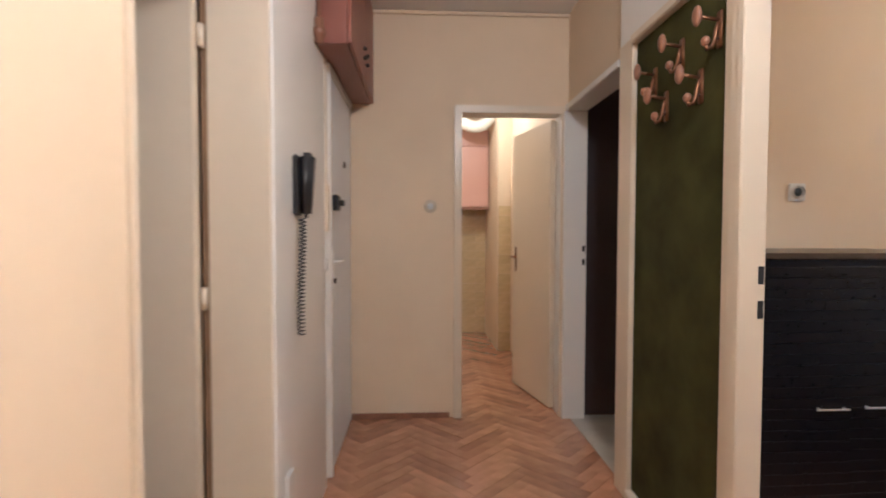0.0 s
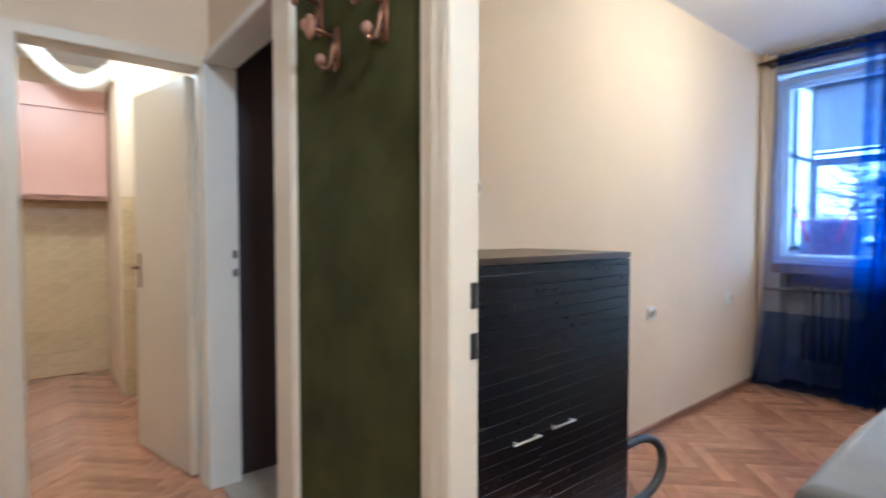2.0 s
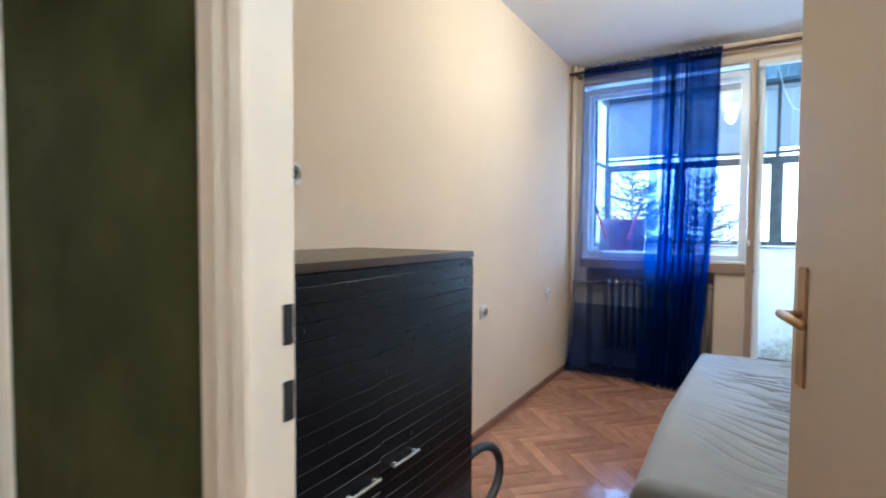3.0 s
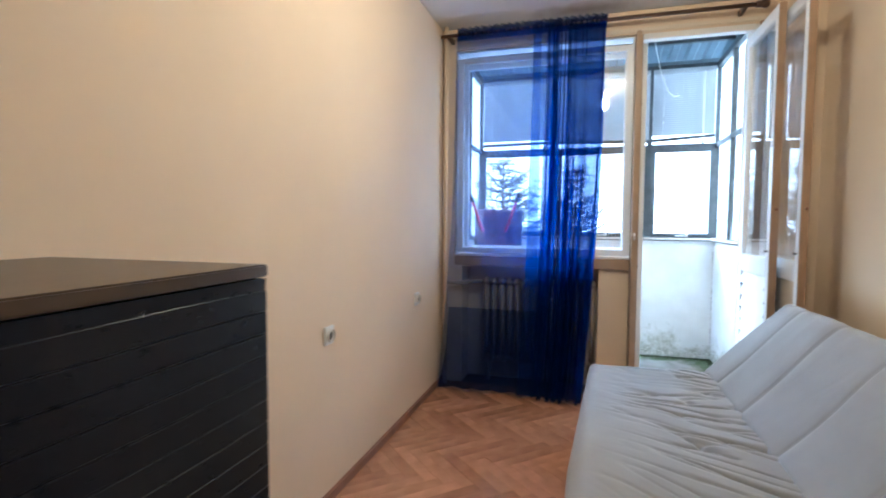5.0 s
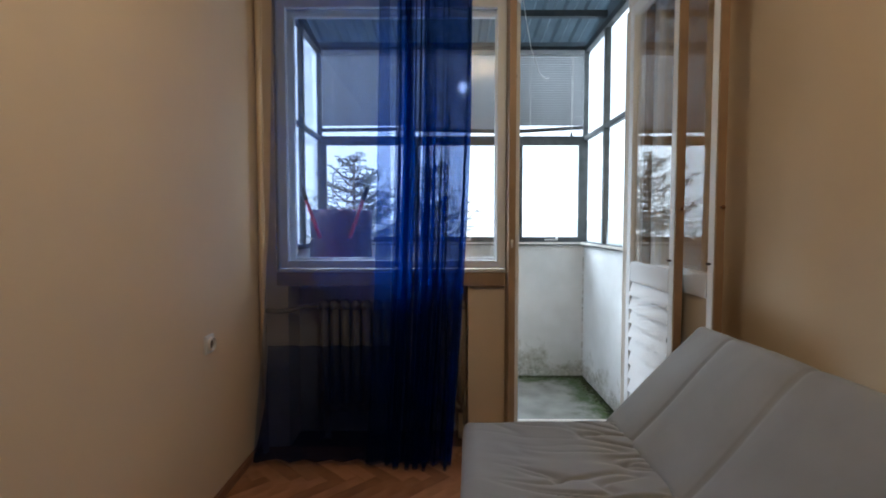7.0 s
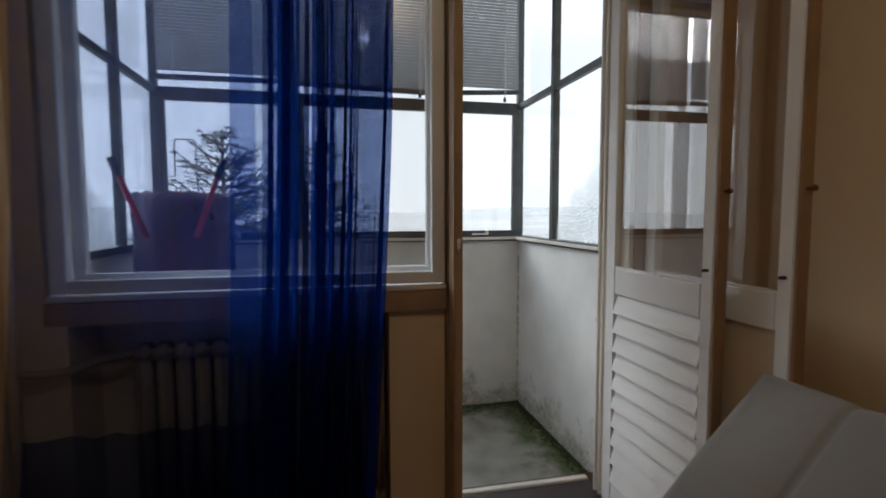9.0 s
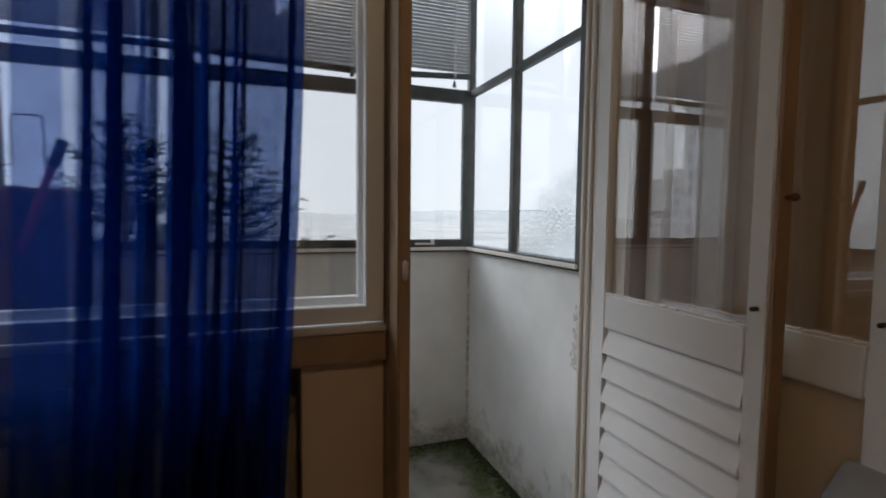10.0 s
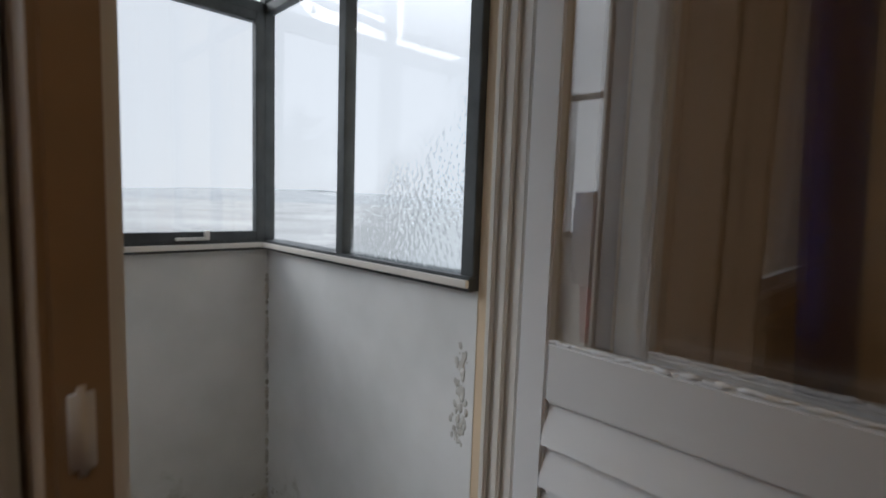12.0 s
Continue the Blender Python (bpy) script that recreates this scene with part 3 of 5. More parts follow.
part("cylinder", smooth(rod(bmesh.new(), (0.024, 0.115, 1.0), (0.04, 0.115, 1.0), 0.014)), IRON, ent)

upper = thing("upper_cabinet", "reddish brown laminate cabinet hung over the entry door", "cabinet", (HX0, 2.80, 2.10))
part("body", boxes((0, 0.155, 0, 1.065, 0, 0.61), bevel=0.002), REDWOOD, upper)
for k in range(2):
    d = part("door", boxes((0.157, 0.175, 0.004 + 0.533 * k, 0.529 + 0.533 * k, 0.004, 0.606), bevel=0.003), REDWOOD, upper)
    for z in (0.10, 0.15):
        y = 0.48 if k == 0 else 0.60
        part("knob", smooth(ball(bmesh.new(), (0.185, y, z), 0.012)), BLACKPL, d, "small black knob")
pipe = thing("gas_fitting", "small brass fitting under the upper cabinet", "pipe fitting", (HX0 + 0.03, 2.76, 2.13))
part("fitting", smooth(rod(rod(ball(bmesh.new(), (0.01, 0, 0), 0.03), (0.01, 0, -0.05), (0.01, 0, 0.06), 0.02), (0.01, 0, 0.05), (0.01, 0, 0.58), 0.008)), KNOB, pipe)


def wall_switch(x, y, z, rz, label):
    s = thing("light_switch", label, "switch", (x, y, z), rz)
    part("plate", smooth(rod(bmesh.new(), (0, 0, 0), (0, -0.014, 0), 0.043, 0.038, 28)), CREAMPAINT, s)
    part("rocker", smooth(rod(bmesh.new(), (0, -0.014, 0), (0, -0.021, 0), 0.022, 0.020, 24)), PLASTIC, s)
    return s


def socket(x, y, z, label):
    s = thing("wall_socket", label, "socket", (x, y, z))
    part("plate", boxes((-0.042, 0.042, -0.012, 0, -0.042, 0.042), bevel=0.005), PLASTIC, s)
    bm = bmesh.new()
    bmesh.ops.create_cone(bm, cap_ends=False, segments=24, radius1=0.031, radius2=0.027, depth=0.014, matrix=Matrix.Translation((0, -0.018, 0)) @ pose(0, 0, 0, 90))
    part("rim", bm, PLASTIC, s)
    # flat dark disc in place of the shade inside a recess
    part("well", smooth(rod(bmesh.new(), (0, -0.0125, 0), (0, -0.0145, 0), 0.02, segs=20)), STEEL, s, "dark disc painted as the shade of the socket well")
    for dx in (-0.008, 0.008):
        part("pin_hole", rod(bmesh.new(), (dx, -0.0147, 0), (dx, -0.0155, 0), 0.0025, segs=8), BLACKPL, s)
    return s


wall_switch(1.09, HY1, 1.43, 0, "round cream light switch on the cream hall wall")
socket(2.80, RY1, 1.45, "white socket on the wall above the black cabinet")
socket(4.31, RY1, 0.755, "white socket low on the cream wall")
socket(5.48, RY1, 0.745, "white socket low on the wall near the curtain")
low = thing("wall_socket", "white socket near the floor on the hall wall", "socket", (HX0 + 0.02, 2.27, 0.38), 90)
part("plate", boxes((-0.042, 0.042, -0.012, 0, -0.042, 0.042), bevel=0.005), PLASTIC, low)

# kitchen seen through its door
kc = thing("kitchen_wall_cabinet", "pale pink kitchen wall cabinet over the tiled wall", "cabinet", (1.98, 6.70, 1.55))
part("body", boxes((-1.2, -0.15, -0.32, 0, 0, 0.9)), PINK, kc)
for k in range(2):
    part("door", boxes((-1.19 + 0.52 * k, -0.68 + 0.52 * k, -0.34, -0.322, 0.01, 0.70), bevel=0.003), PINK, kc)
part("top_door", boxes((-1.19, -0.16, -0.34, -0.322, 0.715, 0.89), bevel=0.003), PINK, kc)
part("light_rail", boxes((-1.2, -0.15, -0.34, -0.30, -0.03, 0.0)), SKIRT, kc, "dark lower rail")
dp = thing("extractor_duct", "white flexible extractor duct curving under the ceiling", "duct", (1.62, 6.0, 2.45))
pts = [(-0.32 + 0.64 * i / 60, 0, 0.22 - 0.26 * math.sin(math.pi * i / 60)) for i in range(61)]
part("hose", smooth(tube(bmesh.new(), pts, lambda i: 0.062 + 0.006 * math.sin(i * 2.1), 14)), DUCT, dp)
kl = thing("kitchen_lamp", "lit tubular kitchen ceiling lamp", "ceiling lamp", (1.3, 5.2, CEIL_Z))
part("base", boxes((-0.3, 0.3, -0.05, 0.05, -0.03, 0), bevel=0.004), PLASTIC, kl)
part("tube", smooth(rod(bmesh.new(), (-0.28, 0, -0.05), (0.28, 0, -0.05), 0.018)), KITGLOW, kl)

# ---- black cabinet and hose ----
cab = thing("black_shoe_cabinet", "black lacquered two-door cabinet with wavy grooved fronts and chrome bar handles", "cabinet", (2.09, 2.27, 0))
CW, CD, CH = 1.04, 0.54, 1.185
part("body", boxes((0, CW, 0.02, CD, 0.0, CH - 0.022), bevel=0.002), BLACK, cab)
part("top", boxes((-0.002, CW + 0.004, 0, CD, CH - 0.022, CH), bevel=0.003), TOPWOOD, cab, "dark brown top board")


def wavy_front(x0, x1, z0, z1):
    """A door front with shallow irregular wavy grooves across it."""
    bm = bmesh.new()
    nx, rows, zc = 16, [], z0
    rnd = random.Random(int(z0 * 100 + x0 * 10))
    zs = []
    while zc < z1 - 0.03:
        zs += [(zc, 0), (zc + 0.036, 0), (zc + 0.0372, 0.002), (zc + 0.0388, 0.002)]
        zc += 0.04
    zs.append((z1, 0))
    ph = rnd.random() * 6
    for z, d in zs:
        row = []
        for i in range(nx + 1):
            x = x0 + (x1 - x0) * i / nx
            w = 0.002 * math.sin(x * 9 + z * 14 + ph) if z0 + 0.01 < z < z1 - 0.01 else 0
            row.append(bm.verts.new((x, d, z + w)))
        rows.append(row)
    for a, b in zip(rows, rows[1:]):
        for i in range(nx):
            bm.faces.new((a[i], a[i + 1], b[i + 1], b[i]))
    box(bm, x0, x1, 0.008, 0.018, z0, z1)
    return bm


for x0, x1, hx, fwd in ((0.003, 0.50, (0.36, 0.485), -0.012), (0.503, 1.037, (0.555, 0.68), 0.0)):
    d = part("door", wavy_front(x0, x1, 0.06, CH - 0.025), BLACK, cab, "black lacquered front with fine level grooves")
    d.location.y = fwd
    part("handle", boxes((hx[0], hx[1], -0.018, -0.012, 0.6165, 0.6225), (hx[0] + 0.01, hx[0] + 0.018, -0.012, 0.002, 0.614, 0.624), (hx[1] - 0.018, hx[1] - 0.01, -0.012, 0.002, 0.614, 0.624), bevel=0.001), CHROME, d, "chrome bar handle")
part("plinth", boxes((0.01, CW - 0.01, 0.03, CD, 0, 0.058)), BLACKPL, cab)

hose = thing("vacuum_hose", "dark grey ribbed vacuum hose looping out beside the cabinet", "vacuum hose", (3.30, 2.43, 0))
pts = []
for i in range(150):
    a = math.pi * (0.5 - i / 149)
    pts.append((0.20 + 0.22 * math.cos(a), 0.02 * math.sin(a), 0.16 + 0.125 * math.sin(a)))
pts = [(-0.16 + 0.36 * i / 20, 0.02, 0.285) for i in range(20)] + pts + [(0.2 - 0.3 * i / 20, -0.02, 0.035) for i in range(1, 20)]
part("hose", smooth(tube(bmesh.new(), pts, lambda i: 0.0185 + 0.0025 * (i % 2), 10)), GREYPL, hose)
vac = thing("vacuum_cleaner", "white plastic vacuum cleaner part on the floor beside the cabinet", "vacuum cleaner", (3.26, 2.66, 0))
part("body", smooth(boxes((-0.1, 0.07, -0.08, 0.08, 0.0, 0.14), bevel=0.03)), PLASTIC, vac)
part("wheel", smooth(rod(bmesh.new(), (-0.03, -0.085, 0.05), (-0.03, -0.105, 0.05), 0.045, segs=18)), GREYPL, vac)
tall = thing("storage_box", "tall black box standing at the end of the sofa", "storage box", (2.98, 0.55, 0))
part("body", boxes((0, 0.30, 0, 0.62, 0, 1.02), bevel=0.012), BLACKPL, tall)
part("lid", boxes((-0.004, 0.304, -0.004, 0.624, 1.021, 1.045), bevel=0.006), BLACKPL, tall)

# ---- sofa ----
SX0, SX1 = 3.32, 5.46
sofa = thing("sofa_bed", "grey fabric sofa bed with quilted reclined back and rumpled seat cover", "sofa", (0, 0, 0))


def pad(name, x0, x1, length, thick, origin, angle, seams, rumple, mat, parent, label, flare=0.0, belly=0.0):
    """A soft pad: x along the sofa, u across it; dips at its seams and wrinkles where asked."""
    bm = bmesh.new()
    nx, nu = (340, 110) if rumple > 0.5 else (210, 84)
    m = Matrix.Translation(origin) @ pose(0, 0, 0, angle)
    grids = []
    for side in (1, 0):
        g = []
        for i in range(nx + 1):
            x = x0 + (x1 - x0) * i / nx
            row = []
            for j in range(nu + 1):
                u = length * j / nu
                ex = min(i / nx, 1 - i / nx) * (x1 - x0)
                eu = min(j / nu, 1 - j / nu) * length
                e = min(ex, eu)
                rr = 0.055
                drop = (rr - math.sqrt(max(rr * rr - (rr - e) ** 2, 0))) if e < rr else 0
                h = thick - drop if side else drop
                if side:
                    for s in seams:
                        dx = x - s
                        h -= 0.009 * math.exp(-(dx / 0.007) ** 2) + 0.006 * math.exp(-(dx / 0.04) ** 2)
                    sk = x - 0.45 * u + 0.16 * noise.noise((x * 1.3, u * 2.0, 2.0))
                    q = noise.noise((sk * 8, u * 1.6 + x * 0.6, 0.3))
                    q2 = noise.noise((sk * 15 + 9, u * 3.0, 4.3))
                    p = 0.35 - 0.9 * math.exp(-(q / 0.07) ** 2) - 0.5 * math.exp(-(q2 / 0.08) ** 2)
                    back = math.exp(-((u - 0.22) / 0.24) ** 2) * (0.35 + 0.65 * min(1, max(0, (x - 3.5) / 0.8)))
                    fold = 0.55 + 0.9 * noise.noise((x * 2.3, u * 2.6, 7.7))
                    h += 0.052 * p * rumple * max(fold - 0.15, 0.05) * back * min(1.0, e / 0.05)
                    h += 0.006 * noise.noise((x * 3, u * 3, 5))
                open_end = min(1.0, max(0.0, (x1 - x) / 1.3))
                h += belly * math.exp(-((u - 0.10) / 0.22) ** 2) * min(1.0, 2.5 * open_end) * side
                row.append(bm.verts.new(m @ Vector((x, u + flare * open_end * (u / length) ** 2, h))))
            g.append(row)
        grids.append(g)
    for g in grids:
        for i in range(nx):
            for j in range(nu):
                bm.faces.new((g[i][j], g[i + 1][j], g[i + 1][j + 1], g[i][j + 1]))
    a, b = grids
    for i in range(nx):
        bm.faces.new((a[i][0], a[i + 1][0], b[i + 1][0], b[i][0]))
        bm.faces.new((a[i][nu], a[i + 1][nu], b[i + 1][nu], b[i][nu]))
    for j in range(nu):
        bm.faces.new((a[0][j], a[0][j + 1], b[0][j + 1], b[0][j]))
        bm.faces.new((a[nx][j], a[nx][j + 1], b[nx][j + 1], b[nx][j]))
    return part(name, smooth(bm), mat, parent, label)


SEAMS = [5.22, 4.79, 4.36, 3.93]
pad("seat", SX0, SX1, 0.72, 0.17, (0, 0.98, 0.25), 0, [], 1.0, SOFA, sofa, "rumpled grey seat cover", flare=0.07)
back = pad("backrest", SX0, SX1 + 0.04, 0.62, 0.13, (0, 0.565, 0.755), -46, SEAMS, 0.02, SOFA, sofa, "quilted grey backrest with slanting seams", belly=0.03)
bm = boxes((SX0 + 0.01, SX1 - 1.31, 1.0, 1.745, 0.09, 0.28), bevel=0.02)
box(bm, SX1 - 1.33, SX1 - 0.01, 1.0, 1.685, 0.09, 0.28)
for v in bm.verts:
    if v.co.y > 1.6 and SX1 - 1.34 < v.co.x < SX1 - 1.32:
        v.co.y = 1.745
part("seat_valance", bm, SOFA, sofa)
part("base_frame", boxes((SX0 + 0.1, SX1 - 0.1, 0.62, 1.60, 0.06, 0.12)), IRON, sofa)
for x in (SX0 + 0.15, SX1 - 0.15):
    for y in (0.68, 1.55):
        part("leg", rod(bmesh.new(), (x, y, 0), (x, y, 0.07), 0.025), IRON, sofa)

# ---- radiator, pipe, curtain ----
rad = thing("radiator", "cream enamel column radiator in the niche below the window", "radiator", (WX + 0.09, 0, 0))
for k in range(14):
    y = 1.66 + 0.062 * k
    part("column", smooth(boxes((0.0, 0.09, y, y + 0.04, 0.18, 0.80), (0.0, 0.09, y - 0.006, y + 0.05, 0.76, 0.82), (0.0, 0.09, y - 0.006, y + 0.05, 0.16, 0.22), bevel=0.012)), RADIATOR, rad)
part("pipe", smooth(tube(bmesh.new(), [(0.045, 2.50, 0.79), (0.0, 2.6, 0.79), (-0.13, 2.64, 0.79), (-0.155, 2.72, 0.79), (-0.155, 2.775, 0.80)], 0.014)), RADIATOR, rad, "painted supply pipe")
for y in (1.67, 2.46):
    part("foot", boxes((0.02, 0.07, y, y + 0.03, 0, 0.18)), RADIATOR, rad)
riser = thing("heating_riser", "cream painted heating riser pipe in the corner by the curtain", "pipe", (6.03, 2.775, 0))
part("pipe", smooth(rod(bmesh.new(), (0, 0, 0), (0, 0, CEIL_Z), 0.016)), CREAM, riser)

ROD_Z, ROD_X = 2.63, 5.97
cr = thing("curtain_rod", "dark wooden curtain rod with round finials above the window", "curtain rod", (ROD_X, 0, ROD_Z))
part("rod", smooth(rod(bmesh.new(), (0, 0.72, 0), (0, 2.80, 0), 0.013)), RODWOOD, cr)
part("finial", smooth(ball(rod(bmesh.new(), (0, 0.70, 0), (0, 0.74, 0), 0.02), (0, 0.69, 0), 0.028)), RODWOOD, cr)
for y in (0.80, 2.74):
    part("bracket", boxes((0, RX1 - ROD_X, y - 0.012, y + 0.012, -0.02, 0.012), bevel=0.003), RODWOOD, cr)


def drape(y0, y1, folds, depth, taper, seed, swell=0.0, top=None, hem=0.02, head=0.0):
    """A hanging sheet with soft vertical folds of uneven width, which open towards the floor; swell carries its foot into the room."""
    bm = bmesh.new()
    ny, nz = folds * 20, 44
    z_top = (top or ROD_Z) - 0.004 + head
    rows = []
    for k in range(nz + 1):
        s = k / nz
        row = []
        for i in range(ny + 1):
            t = i / ny
            lo, hi = y0 + taper[0] * s * s, y1 + taper[1] * s * s
            tt = t + (0.5 / folds) * noise.noise((t * folds * 0.7, s * 0.7, seed)) * (1 - (2 * t - 1) ** 4)
            y = lo + (hi - lo) * tt + 0.010 * noise.noise((t * 2, s * 2.2, seed + 2))
            ph = t * folds * 2 * math.pi + 1.6 * noise.noise((t * 3, s * 1.0, seed + 6))
            amp = depth * (0.85 + 0.40 * s) * (0.75 + 0.8 * noise.noise((t * folds * 0.45, s * 0.7, seed + 4)))
            y += 0.55 * amp * math.sin(2 * ph) * (0.6 + 0.7 * noise.noise((t * folds * 0.5, 0.2, seed + 11)))
            x = ROD_X - 0.004 + amp * math.sin(ph) - swell * s ** 1.6 + 0.012 * s * noise.noise((t * 7, s * 5, seed + 8))
            z = z_top - (z_top - 0.018) * s
            if s < 0.03 and head:
                x = ROD_X + (-0.017 if int(seed) % 2 else 0.017) + 0.012 * math.sin(ph * 2 + seed)
                z += 0.010 * math.sin(ph * 1.5 + 1) + 0.006 * noise.noise((t * 30, 0, seed))
            if k == nz:
                z += hem * noise.noise((t * folds * 0.8, 1.5, seed)) + hem * 0.4
            row.append(bm.verts.new((x, y, max(z, 0.008))))
        rows.append(row)
    for a, b in zip(rows, rows[1:]):
        for i in range(ny):
            bm.faces.new((a[i], a[i + 1], b[i + 1], b[i]))
    return smooth(bm)


cur = thing("voile_curtain", "blue see-through voile curtain, gathered at one side, hanging to the floor", "curtain")
part("sheer_panel", drape(2.06, 2.675, 5, 0.020, (0.0, 0.11), 1, 0.10, head=0.035), SHEER, cur, "thin blue voile, light shining through")
part("fold_panel", drape(1.93, 2.12, 2, 0.026, (0.04, 0.07), 5, 0.12, head=0.035), SHEER2, cur, "broad soft fold of blue voile")
part("gathered_panel", drape(1.63, 2.02, 7, 0.042, (0.12, 0.07), 7, 0.13, head=0.03), SHEER2, cur, "densely gathered blue voile")
part("gathered_layer", drape(1.64, 1.85, 4, 0.030, (0.11, 0.09), 12, 0.10, head=0.03), SHEER2, cur, "second gathered layer of blue voile")
bm = bmesh.new()
for side in (-1, 1):
    rows = []
    for k in range(5):
        rows.append([bm.verts.new((ROD_X + side * (0.015 + (0.006 * math.sin(y * 190) if k < 4 else 0)) * (1 if k < 4 else 0.6), y + 0.004 * math.sin(k + y * 90), ROD_Z - 0.042 + 0.0215 * k + (0.008 * math.sin(y * 130 + side) if k == 4 else 0))) for y in (1.625 + 1.05 * j / 300 for j in range(301))])
    for a, b in zip(rows, rows[1:]):
        for i in range(300):
            bm.faces.new((a[i], a[i + 1], b[i + 1], b[i]))
part("heading", smooth(bm), SHEER3, cur, "ruffled heading of blue voile on the rod")
part("hem_layer", drape(2.06, 2.73, 5, 0.022, (0.02, 0.055), 1, 0.105, 0.62), SHEER3, cur, "doubled lower band of blue voile")

# ---- window and balcony door ----


def sash(parent, name, x0, x1, y0, y1, z0, z1, w, mat, bottom=None):
    """A rectangular frame of four bars."""
    bt = w if bottom is None else bottom
    return part(name, boxes((x0, x1, y0, y0 + w, z0, z1), (x0, x1, y1 - w, y1, z0, z1), (x0, x1, y0 + w, y1 - w, z1 - w, z1), (x0, x1, y0 + w, y1 - w, z0, z0 + bt), bevel=0.003), mat, parent)


def pane(parent, x0, x1, y0, y1, z0, z1, mat=GLASS):
    p = part("pane", boxes((x0, x1, y0, y1, z0, z1)), mat, parent, "clear glass pane" if mat is not GLASSWET else "glass pane misted with water drops")
    p.visible_shadow = False
    return p


win = thing("window_1", "white painted double window beside the balcony door", "window", kind="structure")
sash(win, "window_frame", WX + 0.02, WX + 0.14, 1.437, 2.715, 1.0, 2.555, 0.008, LEAFWHITE)
s = sash(win, "inner_sash", WX + 0.006, WX + 0.045, 1.445, 2.70, 1.022, 2.50, 0.042, LEAFWHITE)
pane(s, WX + 0.02, WX + 0.024, 1.487, 2.658, 1.064, 2.458)
s = sash(win, "outer_sash", WX + 0.075, WX + 0.11, 1.455, 2.67, 1.040, 2.47, 0.038, LEAFWHITE)
pane(s, WX + 0.09, WX + 0.094, 1.493, 2.632, 1.078, 2.432)
# sill takes the darkened EDGE colour for its backlit face
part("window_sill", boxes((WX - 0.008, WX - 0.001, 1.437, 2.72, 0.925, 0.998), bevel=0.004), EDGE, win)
part("drip_edge", boxes((WX - 0.012, WX + 0.019, 1.438, 2.71, 1.0, 1.018), bevel=0.003), WHITE, win)

fr = thing("door_4_frame", "cream painted balcony door frame with worn paint", "door frame", kind="structure")
part("post", boxes((WX - 0.015, WX + 0.30, 1.385, 1.434, 0.03, 2.55), bevel=0.005), EDGE, fr, "yellowed post between window and door, darkened as backlit")
part("post_casing", boxes((WX - 0.108, WX - 0.016, 1.402, 1.434, 0.03, 2.55), bevel=0.005), EDGE, fr, "yellowed proud casing strip, darkened as backlit")
part("outer_post", boxes((WX + 0.17, WX + 0.299, 1.337, 1.3845, 0.03, 2.55), bevel=0.004), WHITE, fr, "white outer door post")
part("post", boxes((WX - 0.02, WX + 0.205, 0.682, 0.70, 0.03, 2.55), bevel=0.004), WHITE, fr, "white hinge post")
part("head", boxes((WX - 0.015, WX + 0.055, 0.702, 1.384, 2.515, 2.555), bevel=0.004), WHITE, fr, "white head rail")
part("inner_casing", boxes((WX - 0.015, WX, 0.60, 0.683, 0.03, 2.57), bevel=0.004), EDGE, fr, "yellowed casing strip, darkened as backlit")
part("head_casing", boxes((WX - 0.012, WX, 0.60, 2.72, 2.572, 2.60), bevel=0.004), CREAMPAINT, fr, "cream casing strip over the opening")
part("door_sill", boxes((WX + 0.295, WX + 0.33, 0.68, 1.42, 0.0, 0.03), bevel=0.004), WHITE, fr, "white threshold lip")
part("door_sill", boxes((WX - 0.02, WX + 0.293, 0.68, 1.42, 0.0, 0.022), bevel=0.004), DARKBROWN, fr, "dark worn threshold board")
part("post_top", boxes((WX + 0.061, WX + 0.299, 1.337, 1.434, 2.551, 2.689), (WX + 0.061, WX + 0.20, 0.684, 0.70, 2.551, 2.689)), WHITE, fr, "white upper end of the post")
part("stop_bead", boxes((WX + 0.300, WX + 0.315, 1.33, 1.36, 0.03, 2.50), bevel=0.003), WHITE, fr)
for x in (0.115, 0.15, 0.185):
    part("rebate_strip", boxes((WX + x, WX + x + 0.016, 0.70, 0.712, 0.03, 2.50), bevel=0.003), WHITE, fr, "narrow white rebate strip")
for z in (0.95, 2.09):
    part("catch", smooth(rod(bmesh.new(), (WX + 0.03, 1.386, z), (WX + 0.03, 1.377, z), 0.008)), IRON, fr, "small dark catch")
part("latch", smooth(boxes((WX - 0.122, WX - 0.109, 1.412, 1.424, 1.14, 1.19), bevel=0.004)), WHITE, fr, "small white latch")


